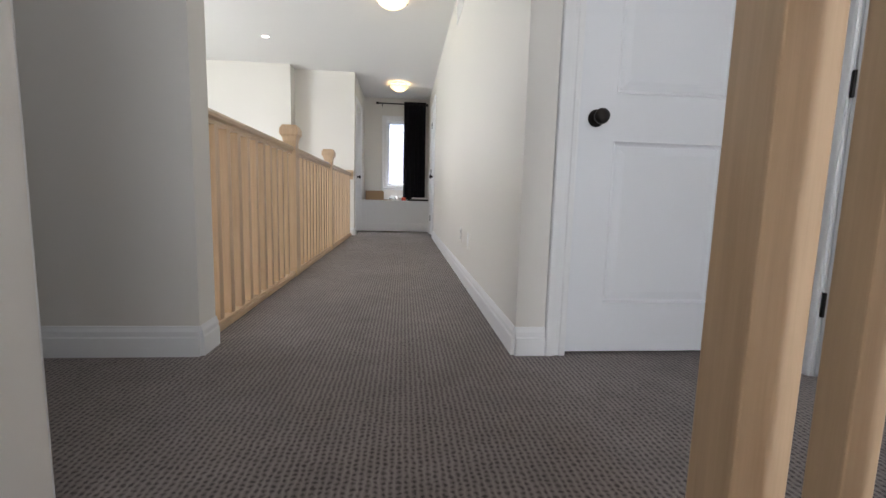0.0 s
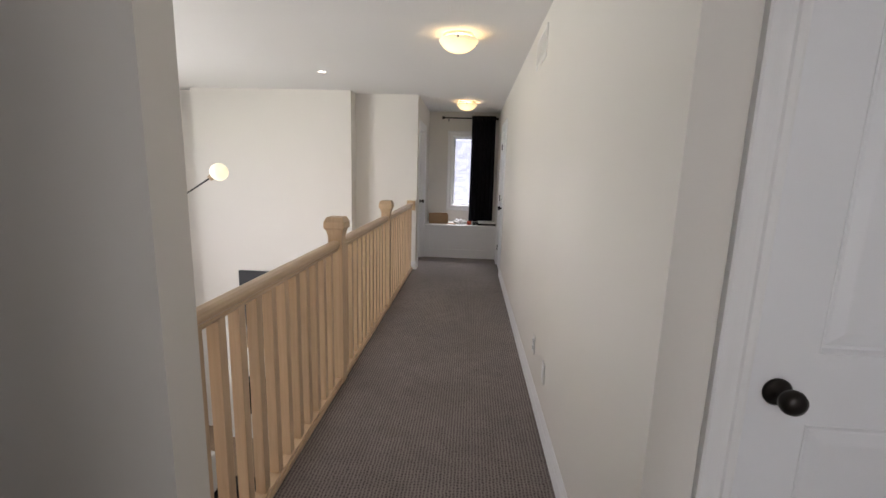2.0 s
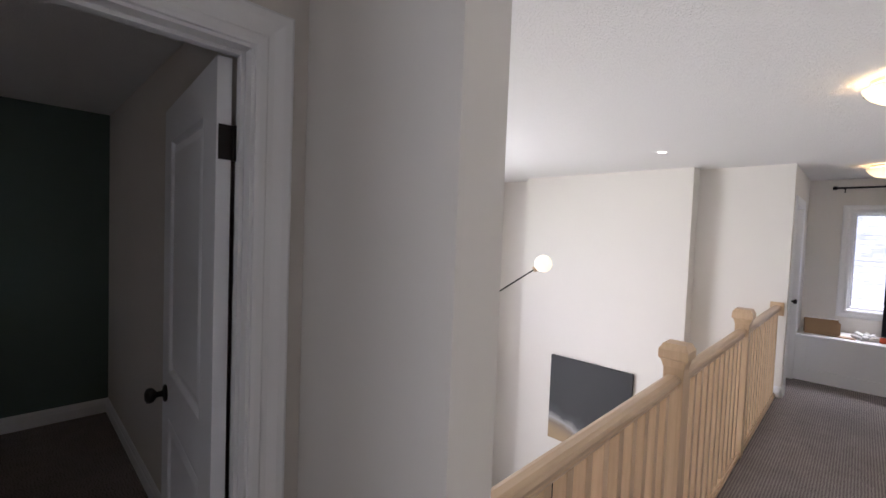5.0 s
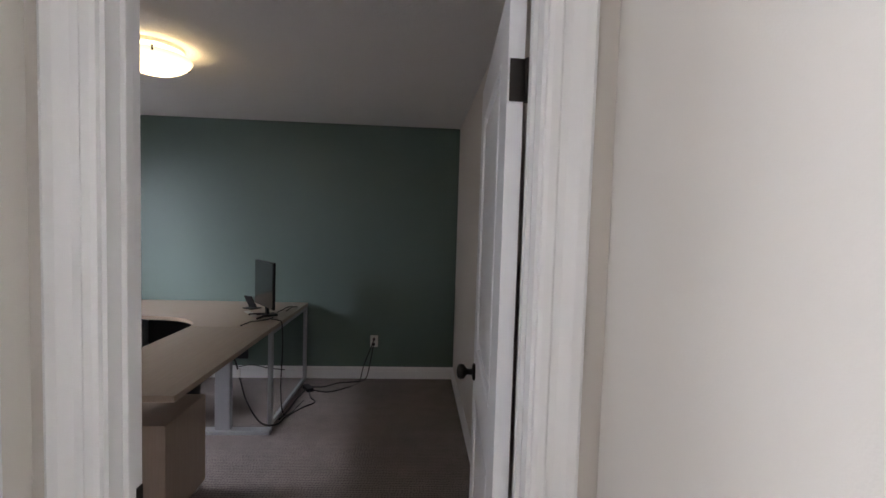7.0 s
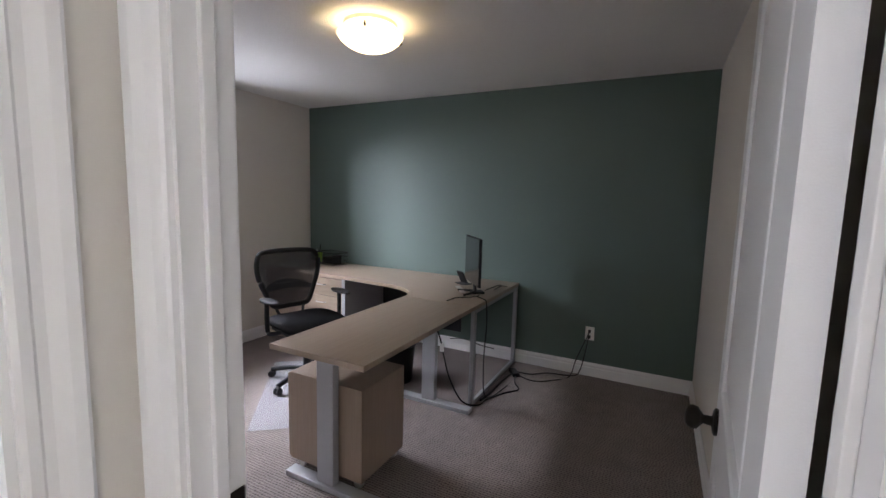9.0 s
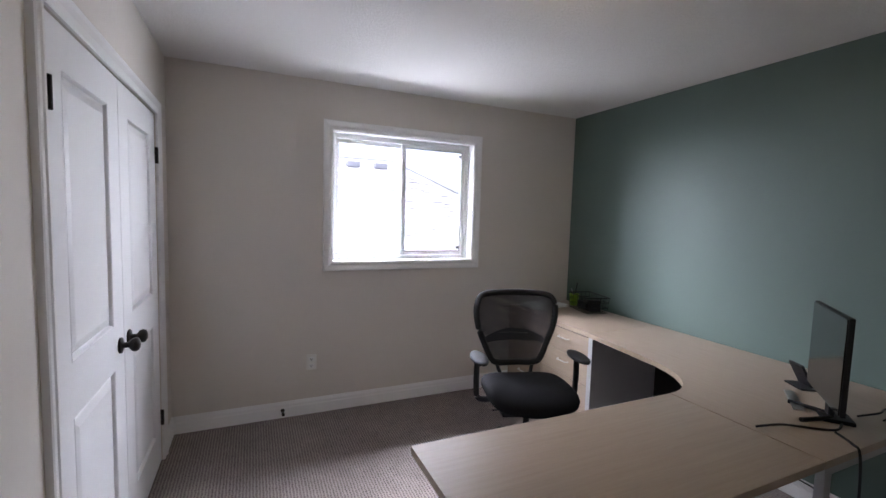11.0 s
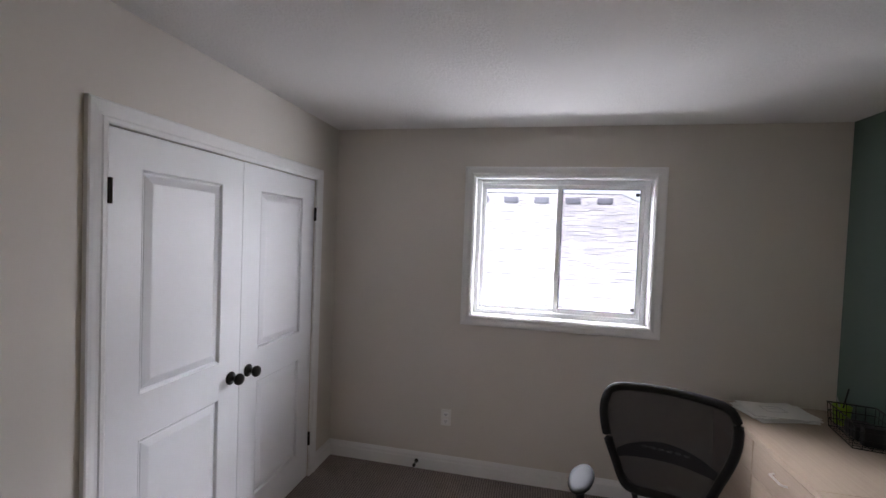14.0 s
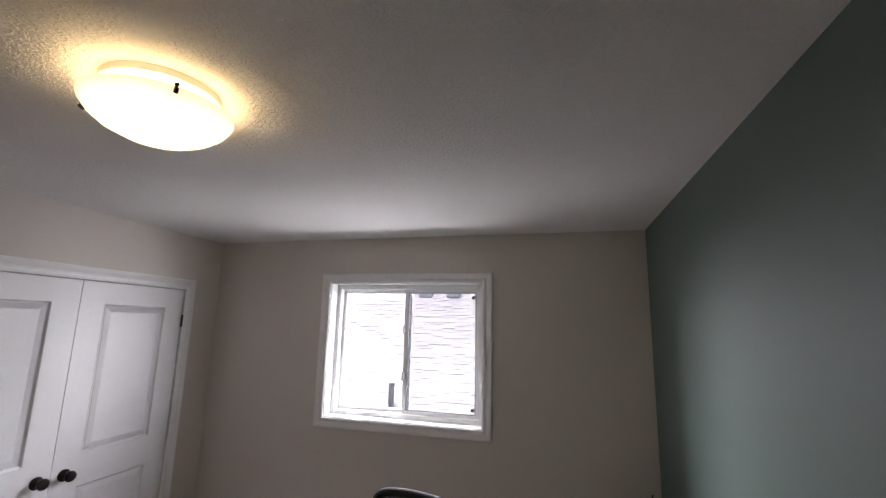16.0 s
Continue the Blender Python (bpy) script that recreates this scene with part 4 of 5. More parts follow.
for v in bm.verts:
    k = 0.75 + 0.7 * abs(noise.noise(v.co * 16)) + 0.25 * noise.noise(v.co * 34)
    v.co = Vector((v.co.x * 1.15 * k, v.co.y * 0.8 * k, max(0.0, (v.co.z + 0.03) * 0.62 * k)))
part("film", bm, PAPER, bag)
ball = thing("tape_roll", pose(0.13, 7.94, 0.548), "orange-red tape roll on the bench", "tape")
part("roll", lathe([(0.018, 0), (0.036, 0), (0.038, 0.008), (0.038, 0.05), (0.036, 0.058), (0.018, 0.058), (0.018, 0)], 24), REDPL, ball, "", True)
lap = thing("book_stack", pose(0.42, 7.96, 0.548, 0, 0, 4), "stack of a dark book and a pale box on the bench", "books")
part("dark_book", boxes((-0.15, 0.15, -0.11, 0.11, 0, 0.03), bevel=0.004), BLACK, lap)
part("pale_box", boxes((-0.135, 0.14, -0.10, 0.10, 0.03, 0.062), bevel=0.004), PLATE, lap)
stp = thing("stapler", pose(0.24, 7.93, 0.548, 0, 0, 20), "small black stapler on the bench", "stapler")
part("body", boxes((-0.05, 0.05, -0.015, 0.015, 0, 0.02), (-0.05, 0.04, -0.013, 0.013, 0.024, 0.045), bevel=0.004), BLACK, stp)

# ---------------------------------------------------------------- wall plates and vent
def cover_plate(m, kind, label):
    """A wall plate: local x across, z up, facing -y."""
    root = thing("wall_plate", m, label, "outlet" if kind == "outlet" else "wall plate", "wall plates")
    part("plate", boxes((-0.036, 0.036, -0.006, 0, -0.058, 0.058), bevel=0.002), PLATE, root)
    if kind == "outlet":
        for z in (-0.024, 0.024):
            part("socket", boxes((-0.017, 0.017, -0.009, -0.006, z - 0.015, z + 0.015), bevel=0.004), TRIM, root)
            part("slots", boxes((-0.009, -0.006, -0.0095, -0.009, z - 0.004, z + 0.007), (0.006, 0.009, -0.0095, -0.009, z - 0.004, z + 0.006), (-0.003, 0.003, -0.0095, -0.009, z - 0.011, z - 0.006)), BLACK, root)
    else:
        part("insert", boxes((-0.017, 0.017, -0.009, -0.006, -0.034, 0.034), bevel=0.002), TRIM, root)
    return root


cover_plate(pose(HX, 3.35, 0.34, 0, 0, -90), "outlet", "white wall outlet on the corridor wall")
cover_plate(pose(HX, 2.98, 0.325, 0, 0, -90), "blank", "white cable wall plate on the corridor wall")
cover_plate(pose(-2.148, WY, 0.39, 0, 0, 180), "outlet", "white wall outlet below the office window")
cover_plate(pose(GX, 0.925, 0.368, 0, 0, 90), "outlet", "white wall outlet with two plugs on the green wall")

vent = thing("wall_vent", pose(HX, 3.85, 2.255, 0, 0, -90), "white louvred return-air vent high on the corridor wall", "vent")
part("frame", boxes((-0.215, 0.215, -0.008, 0, 0.075, 0.10), (-0.215, 0.215, -0.008, 0, -0.10, -0.075), (-0.215, -0.19, -0.008, 0, -0.075, 0.075), (0.19, 0.215, -0.008, 0, -0.075, 0.075), bevel=0.002), PLATE, vent)
part("backing", boxes((-0.19, 0.19, -0.001, -0.0005, -0.075, 0.075)), PLATE, vent)
sl = None
for i in range(11):
    mm = pose(0, -0.004, -0.068 + 0.0136 * i, 82)
    if sl is None:
        sl = part("slat", boxes((-0.19, 0.19, -0.006, 0.006, -0.0008, 0.0008)), PLATE, vent, m=mm)
    else:
        again(sl, vent, mm)

stop = thing("door_stop", pose(-1.946, WY + 0.015, 0.055), "dark bronze spring door stop on the baseboard", "door stop")
part("spring", lathe([(0, 0), (0.014, 0), (0.014, 0.006), (0.006, 0.008), (0.006, 0.06), (0, 0.06)], 14, "y"), BRONZE, stop, m=pose(0, 0, 0, 180))
part("tip", lathe([(0.0, 0.058), (0.011, 0.058), (0.011, 0.074), (0, 0.076)], 14, "y"), BLACK, stop, m=pose(0, 0, 0, 180))

# ---------------------------------------------------------------- desk
ZT = 0.735
top = thing("corner_desk", pose(0, 0, 0), "L-shaped light woodgrain office desk with grey steel legs", "desk")
pen = part("worktop", add_box(bmesh.new(), -3.47, -2.232, -0.285, 0.292, ZT - 0.028, ZT, bevel=0.002), LAMI, top, "light woodgrain laminate worktop")
# corner piece with a concave inner edge, and the return along the wall
arc = [(-3.474, -0.285)]
for i in range(1, 13):
    a = radians(90 * i / 12)
    arc.append((-3.474 - 0.315 * math.sin(a), -0.285 - 0.42 * (1 - math.cos(a))))
outline = [(-3.474, 0.292)] + arc + [(-3.80, -0.80), (-3.835, -1.19), (GX + 0.018, -1.19), (GX + 0.018, 0.292)]
part("corner_worktop", extrude_outline(outline, ZT - 0.028, ZT), LAMI_Y, top, "light woodgrain laminate corner worktop")
part("return_worktop", add_box(bmesh.new(), GX + 0.018, -3.838, WY + 0.03, -1.194, ZT - 0.028, ZT, bevel=0.002), LAMI_Y, top, "light woodgrain laminate return worktop")
for x in (-2.34, -3.395):
    part("leg_column", boxes((x - 0.022, x + 0.022, -0.062, 0.042, 0.03, ZT - 0.045), bevel=0.005), GREY, top)
    part("foot", boxes((x - 0.035, x + 0.035, -0.27, 0.315, 0.0, 0.03), bevel=0.006), GREY, top)
    part("bracket", boxes((x - 0.03, x + 0.03, -0.24, 0.25, ZT - 0.045, ZT - 0.028)), GREY, top)
part("beam", boxes((-3.37, -2.36, -0.03, 0.01, ZT - 0.068, ZT - 0.030)), GREY, top)
for x in (-3.50, -4.462):
    part("leg", boxes((x - 0.022, x + 0.022, 0.262, 0.290, 0.0, ZT - 0.028), bevel=0.003), GREY, top)
part("floor_bar", boxes((-4.44, -3.522, 0.264, 0.288, 0.0, 0.028), bevel=0.003), GREY, top)
part("top_bar", boxes((-4.44, -3.522, 0.264, 0.288, ZT - 0.058, ZT - 0.03), bevel=0.003), GREY, top)
part("end_panel", boxes((-4.47, -3.835, -1.188, -1.150, 0.0, ZT - 0.028), bevel=0.002), GREY, top, "silver grey end panel")
# black panel put in for the dark of the shade under the worktop
part("modesty_panel", boxes((GX + 0.045, GX + 0.06, -1.15, -0.25, 0.20, ZT - 0.03)), BLACK, top, "black panel carrying the shade under the desk")


def drawer_front(parent, x, y0, y1, z0, z1):
    f = part("drawer", boxes((x, x + 0.018, y0 + 0.002, y1 - 0.002, z0 + 0.002, z1 - 0.002), bevel=0.0015), LAMI_Y, parent)
    yc, zc = (y0 + y1) / 2, (z0 + z1) / 2 + 0.02
    part("handle", tube([(x + 0.018, yc - 0.055, zc), (x + 0.040, yc - 0.045, zc), (x + 0.040, yc + 0.045, zc), (x + 0.018, yc + 0.055, zc)], 0.005), CHROME, f, "brushed nickel bar handle")


for k, (y0, y1) in enumerate(((WY + 0.04, -1.702), (-1.698, -1.195))):
    cab = thing("drawer_cabinet", pose(0, 0, 0), "light woodgrain drawer cabinet under the return worktop", "cabinet", "drawer cabinets")
    part("carcass", boxes((GX + 0.03, -3.865, y0, y1, 0.02, ZT - 0.03)), LAMI_Z, cab)
    for z0, z1 in ((0.53, 0.70), (0.36, 0.53), (0.03, 0.36)):
        drawer_front(cab, -3.864, y0, y1, z0, z1)

ped = thing("pedestal_cabinet", pose(-2.565, -0.0625, 0), "light woodgrain mobile pedestal under the desk", "cabinet")
part("carcass", boxes((-0.19, 0.19, -0.235, 0.235, 0.055, 0.536), bevel=0.002), LAMI_Z, ped)
for z0, z1 in ((0.40, 0.53), (0.27, 0.40), (0.06, 0.27)):
    d = part("drawer", boxes((-0.188, 0.188, -0.254, -0.236, z0 + 0.002, z1 - 0.002), bevel=0.0015), LAMI, ped)
    part("handle", tube([(-0.05, -0.254, z1 - 0.05), (-0.045, -0.275, z1 - 0.05), (0.045, -0.275, z1 - 0.05), (0.05, -0.254, z1 - 0.05)], 0.005), CHROME, d)
for sx in (-1, 1):
    for sy in (-1, 1):
        part("castor", lathe([(0, -0.012), (0.024, -0.012), (0.026, -0.006), (0.026, 0.006), (0.024, 0.012), (0, 0.012)], 16, "x"), CHROME, ped, m=pose(sx * 0.15, sy * 0.19, 0.026))

# ---------------------------------------------------------------- office chair
chair = thing("office_chair", pose(-3.235, -1.03, 0, 0, 0, -17), "black mesh-back office chair with padded arms", "chair")


# half of the back's outline, from bottom middle to top middle: (half width, height)
BACK = ((0.0, 0.0), (0.115, 0.002), (0.163, 0.030), (0.205, 0.120), (0.245, 0.220), (0.263, 0.310), (0.258, 0.385), (0.222, 0.436), (0.12, 0.447), (0.0, 0.449))


def back_outline():
    """Closed outline of the back, fullest above the middle and rounded at its corners: points in x and z."""
    half = [(p.x, p.y) for p in curve_points([(x, z, 0) for x, z in BACK], 5)]
    return half + [(-x, z) for x, z in half[-2:0:-1]]


BP = back_outline()


def back_half(z):
    """Half width of the back at height z."""
    rows = [p for p in BP if p[0] >= 0]
    return max(x for x, zz in rows if abs(zz - z) < 0.03)


def back_y(x, z):
    return -0.27 - 0.10 * (z / 0.43) * 0.75 + 0.055 * (x / 0.26) ** 2 - 0.02 * math.sin(math.pi * z / 0.43)


ZB = 0.565
part("back_frame", tube([(x, back_y(x, z), ZB + z) for x, z in BP], 0.0195, 10, True), BLACK, chair, "", True)
bm = bmesh.new()
grid = []
for j in range(13):
    z = 0.006 + 0.430 * j / 12
    half = back_half(z) - 0.012
    grid.append([bm.verts.new((half * (2 * i / 12 - 1), back_y(half * (2 * i / 12 - 1), z), ZB + z)) for i in range(13)])
for j in range(12):
    for i in range(12):
        bm.faces.new((grid[j][i], grid[j][i + 1], grid[j + 1][i + 1], grid[j + 1][i]))
part("mesh_back", bm, sheer_mesh("black_chair_mesh", (0.03, 0.03, 0.04), 0.62, 0.0035), chair, "see-through black mesh", True)
# lumbar support behind the mesh, an arched band with a row of slots
bm = bmesh.new()
lum = []
for i in range(17):
    u = i / 16 * 2 - 1
    x = 0.205 * u
    zc = 0.135 + 0.035 * (1 - u * u)
    hh = 0.016 + 0.022 * (1 - u * u)
    lum.append([bm.verts.new((x, back_y(x, zc + s * hh) - 0.022, ZB + zc + s * hh)) for s in (-1, 1)])
for p, q in zip(lum, lum[1:]):
    bm.faces.new((p[0], q[0], q[1], p[1]))
lb = part("lumbar_support", bm, BLACK, chair)
lb.modifiers.new("thick", "SOLIDIFY").thickness = 0.008
for k in range(6):
    for r in range(2):
        x = -0.085 + 0.034 * k
        part("slot", boxes((x - 0.011, x + 0.011, back_y(x, 0.165) - 0.0215, back_y(x, 0.165) - 0.014, ZB + 0.155 + 0.02 * r, ZB + 0.165 + 0.02 * r), bevel=0.002), GREY, lb)
for s in (-1, 1):
    part("back_strut", tube(curve_points([(s * 0.13, -0.28, ZB + 0.02), (s * 0.10, -0.25, 0.50), (s * 0.06, -0.12, 0.415)], 5), 0.012), BLACK, chair)
# seat cushion: a rounded pad
bm = bmesh.new()
bmesh.ops.create_uvsphere(bm, u_segments=40, v_segments=18, radius=1.0)
for v in bm.verts:
    x, y, z = v.co
    k = (abs(x) ** 4 + abs(y) ** 4) ** 0.25
    k0 = math.hypot(x, y)
    f = k0 / k if k > 1e-6 else 1.0
    zz = (abs(z) ** 0.62) * (1 if z > 0 else -1)
    v.co = Vector((x * f * 0.262, y * f * 0.25 + 0.01, 0.488 + zz * 0.05 - (0.035 * max(0, y) ** 3) + 0.012 * (x * x)))
part("seat", bm, SEATFAB, chair, "padded black cloth seat", True)
part("seat_pan", boxes((-0.20, 0.20, -0.19, 0.19, 0.415, 0.445), bevel=0.012), BLACK, chair)
for s in (-1, 1):
    part("arm_post", tube(curve_points([(s * 0.20, -0.02, 0.43), (s * 0.29, -0.02, 0.44), (s * 0.305, -0.02, 0.52), (s * 0.305, -0.02, 0.675)], 6), 0.017, 10), BLACK, chair)
    bm = bmesh.new()
    bmesh.ops.create_uvsphere(bm, u_segments=24, v_segments=10, radius=1.0)
    for v in bm.verts:
        x, y, z = v.co
        v.co = Vector((s * 0.30 + x * 0.05, y * 0.125 + 0.01, 0.69 + (abs(z) ** 0.6) * (0.015 if z > 0 else -0.015)))
    part("arm_pad", bm, BLACK, chair, "", True)
part("gas_lift", lathe([(0.0, 0.08), (0.03, 0.08), (0.03, 0.26), (0.018, 0.26), (0.018, 0.42), (0, 0.42)], 18), BLACKM, chair, "", True)
part("tilt_box", boxes((-0.07, 0.07, -0.10, 0.08, 0.375, 0.418), bevel=0.01), BLACK, chair)
part("lever", tube([(0.06, 0.03, 0.40), (0.22, 0.05, 0.395)], 0.006), BLACKM, chair)
for k in range(5):
    a = radians(18 + 72 * k)
    c, s = math.cos(a), math.sin(a)
    part("base_arm", tube([(0.03 * c, 0.03 * s, 0.105), (0.16 * c, 0.16 * s, 0.095), (0.30 * c, 0.30 * s, 0.068)], 0.018, 8), BLACK, chair)
    cs = part("castor", lathe([(0, -0.024), (0.024, -0.024), (0.028, -0.016), (0.028, -0.005), (0.018, -0.003), (0.018, 0.003), (0.028, 0.005), (0.028, 0.016), (0.024, 0.024), (0, 0.024)], 18, "x"), BLACK, chair, m=pose(0.30 * c, 0.30 * s, 0.030, 0, 0, 18 + 72 * k + 90))
    part("stem", tube([(0, 0, 0.0), (0, 0, 0.036)], 0.007), CHROME, cs)

mat_t = thing("chair_mat", pose(-2.487, -0.795, 0.0, 0, 0, 40), "clear plastic chair mat lying on the carpet", "chair mat")
part("sheet", boxes((-1.15, 0, -0.0, 0.62, 0.001, 0.005)), CLEARPL, mat_t)

# ---------------------------------------------------------------- on and round the desk
mon = thing("monitor", pose(-3.86, 0.105, ZT, 0, 0, 38), "slim black monitor turned towards the chair", "monitor")
part("screen", boxes((-0.20, 0.20, -0.012, -0.008, 0.085, 0.44)), SCREEN, mon, "dark glossy screen")
part("housing", boxes((-0.205, 0.205, -0.008, 0.010, 0.08, 0.445), bevel=0.003), BLACK, mon)
part("neck", boxes((-0.025, 0.025, 0.010, 0.030, 0.02, 0.24), bevel=0.004), BLACK, mon)
part("foot", tube(curve_points([(-0.10, -0.09, 0.008), (0.0, 0.03, 0.014), (0.10, -0.09, 0.008)], 6), 0.009), BLACK, mon)
part("foot_plate", boxes((-0.05, 0.05, -0.01, 0.09, 0.0, 0.016), bevel=0.005), BLACK, mon)
tab = thing("tablet_stand", pose(-4.17, -0.11, ZT, 0, 0, 60), "small black tablet stand on the desk", "stand")
part("base", boxes((-0.06, 0.06, -0.05, 0.05, 0, 0.008), bevel=0.003), BLACK, tab)
part("cradle", add_box(bmesh.new(), -0.045, 0.045, -0.006, 0.006, 0, 0.115, bevel=0.003), BLACK, tab, m=pose(0, 0.01, 0.012, 28))
part("post", tube([(0, 0.03, 0.006), (0, -0.02, 0.07)], 0.008), BLACK, tab)
kb = thing("keyboard_folio", pose(-3.93, -0.03, ZT, 0, 0, 35), "thin silver folio lying on the desk", "folio")
part("cover", boxes((-0.12, 0.12, -0.02, 0.02, 0, 0.008), bevel=0.002), CHROME, kb)


def cable(keys, r, label, mat=None, name="cable"):
    root = thing(name, pose(*keys[0]), label, "cable", "loose cables")
    o = Vector(keys[0])
    part("wire", tube(curve_points([Vector(k) - o for k in keys], 7), r, 6), mat or BLACK, root)
    return root


zt = ZT + 0.005
cable([(-3.50, 0.06, zt), (-3.58, 0.10, zt + 0.012), (-3.66, 0.12, zt), (-3.76, 0.19, zt), (-3.86, 0.17, zt)], 0.0045, "black monitor cable lying on the desk")
cable([(-3.74, 0.20, zt), (-3.69, 0.27, zt), (-3.67, 0.300, zt - 0.02), (-3.68, 0.305, 0.55), (-3.63, 0.315, 0.42), (-3.66, 0.30, 0.22), (-3.62, 0.33, 0.05), (-3.70, 0.36, 0.006), (-3.95, 0.40, 0.006)], 0.0045, "black monitor cable hanging over the desk edge")
cable([(-4.00, 0.16, zt), (-4.10, 0.19, zt + 0.01), (-4.20, 0.17, zt), (-4.28, 0.20, zt)], 0.004, "thin black cable behind the monitor")
cable([(-4.05, 0.22, zt), (-4.16, 0.24, zt + 0.015), (-4.25, 0.26, zt)], 0.004, "short black cable behind the monitor")
cable([(-3.30, 0.06, 0.64), (-3.33, 0.10, 0.52), (-3.36, 0.12, 0.38), (-3.38, 0.16, 0.22), (-3.42, 0.24, 0.06), (-3.52, 0.32, 0.006), (-3.64, 0.34, 0.006)], 0.006, "black power cable hanging from the desk frame")
cable([(-4.20, 0.38, 0.03), (-4.26, 0.50, 0.007), (-4.36, 0.62, 0.007), (-4.40, 0.78, 0.007), (-4.46, 0.86, 0.02), (-4.49, 0.90, 0.20), (-4.485, 0.92, 0.34)], 0.005, "black power cable running to the wall outlet")
cable([(-4.16, 0.40, 0.02), (-4.14, 0.56, 0.006), (-4.24, 0.70, 0.006), (-4.38, 0.80, 0.006), (-4.44, 0.84, 0.15), (-4.485, 0.925, 0.385)], 0.005, "second black power cable running to the wall outlet")
cable([(-3.62, 0.34, 0.006), (-3.8, 0.42, 0.006), (-3.92, 0.50, 0.006), (-4.02, 0.44, 0.006), (-4.15, 0.40, 0.012)], 0.005, "black cable lying in a loop on the carpet")
cable([(-3.60, 0.31, 0.006), (-3.75, 0.33, 0.006), (-4.0, 0.335, 0.006), (-4.2, 0.36, 0.01)], 0.008, "thick black cable lying along the floor bar")
cable([(-4.44, -0.35, 0.12), (-4.42, -0.20, 0.15), (-4.45, -0.05, 0.11), (-4.44, 0.10, 0.10)], 0.004, "thin cable draped along the baseboard")
brick = thing("power_adapter", pose(-4.20, 0.375, 0.0, 0, 0, 35), "black power adapter on the carpet", "adapter")
part("body", boxes((-0.065, 0.065, -0.028, 0.028, 0, 0.034), bevel=0.006), BLACK, brick)
conn = thing("cable_connector", pose(-3.345, 0.11, 0.45), "white cable connector on the hanging wire", "connector")
part("plug", boxes((-0.01, 0.01, -0.012, 0.012, -0.03, 0.03), bevel=0.003), PLATE, conn)
for z in (0.344, 0.392):
    pl = thing("power_plug", pose(GX + 0.009, 0.925, z), "black power plug in the wall outlet", "plug", "power plugs")
    part("body", boxes((0, 0.028, -0.011, 0.011, -0.012, 0.012), bevel=0.004), BLACK, pl)
wb = thing("waste_bin", pose(-3.62, -0.42, 0), "dark cylindrical waste bin under the desk", "waste bin")
part("shell", lathe([(0, 0), (0.11, 0), (0.135, 0.29), (0.139, 0.295), (0.130, 0.295), (0.106, 0.01), (0, 0.01)], 28), BLACK, wb, "", True)

rnd = random.Random(5)
pap = thing("paper_stack", pose(-4.10, -2.03, ZT, 0, 0, 8), "loose stack of white printed papers on the cabinet", "papers")
for k in range(6):
    z = 0.004 * k
    part("sheet", boxes((-0.17 + 0.01 * rnd.random(), 0.17, -0.115, 0.115, z, z + 0.0035)), PAPER, pap, m=pose(0.012 * rnd.uniform(-1, 1), 0.012 * rnd.uniform(-1, 1), 0, 0, 0, rnd.uniform(-9, 9)))
part("print", boxes((-0.05, 0.06, -0.05, -0.046, 0.0245, 0.0248), (-0.05, 0.03, -0.02, -0.017, 0.0245, 0.0248), (-0.05, 0.06, 0.03, 0.033, 0.0245, 0.0248), (-0.05, -0.047, -0.046, 0.03, 0.0245, 0.0248), (0.057, 0.06, -0.046, 0.03, 0.0245, 0.0248)), INK, pap, "grey printed lines")
cup = thing("pen_cup", pose(-4.40, -1.99, ZT), "lime green plastic pen cup", "cup")
part("cup_body", lathe([(0, 0), (0.034, 0), (0.042, 0.098), (0.043, 0.1), (0.040, 0.1), (0.032, 0.004), (0, 0.004)], 26), LIME, cup, "", True)
part("pen", tube([(0.01, 0, 0.01), (-0.02, 0.01, 0.20)], 0.004), BLACKM, cup)
part("pen", tube([(-0.01, 0.01, 0.01), (0.025, -0.01, 0.15)], 0.004), GREY, cup)
bask = thing("wire_basket", pose(-4.37, -1.78, ZT, 0, 0, 78), "black wire desk basket holding small items", "basket")
BW, BD, BH = 0.15, 0.10, 0.13
for z in (0.003, 0.045, 0.088, BH):
    s = 0.92 + 0.08 * z / BH
    part("hoop", tube([(-BW * s, -BD * s, z), (BW * s, -BD * s, z), (BW * s, BD * s, z), (-BW * s, BD * s, z)], 0.0025 if z < BH else 0.004, 6, True), BLACKM, bask)
for i in range(9):
    x = -BW + 2 * BW * i / 8
    part("wire", tube([(x, -BD, BH), (x * 0.92, -BD * 0.92, 0.003), (x * 0.92, BD * 0.92, 0.003), (x, BD, BH)], 0.0018, 5), BLACKM, bask)
for i in range(6):
    y = -BD + 2 * BD * i / 5
    part("wire", tube([(-BW, y, BH), (-BW * 0.92, y * 0.92, 0.003), (BW * 0.92, y * 0.92, 0.003), (BW, y, BH)], 0.0018, 5), BLACKM, bask)
part("tape_dispenser", boxes((-0.09, 0.05, -0.05, 0.05, 0.006, 0.075), bevel=0.012), BLACK, bask, "dark plastic dispenser in the basket")
part("pen_box", boxes((0.06, 0.11, -0.04, 0.05, 0.006, 0.10), bevel=0.006), BLACK, bask, "small dark box in the basket")

# ---------------------------------------------------------------- living room below
art = thing("canvas_painting", pose(-2.59, 6.55, -1.25), "dark abstract landscape canvas above the fireplace", "painting")
part("canvas", boxes((-0.565, 0.565, -0.04, -0.002, 0, 1.18), bevel=0.004), CANVAS, art)
fp = thing("fireplace", pose(-2.59, 6.55, MF), "black framed glass fireplace in the chimney wall", "fireplace")
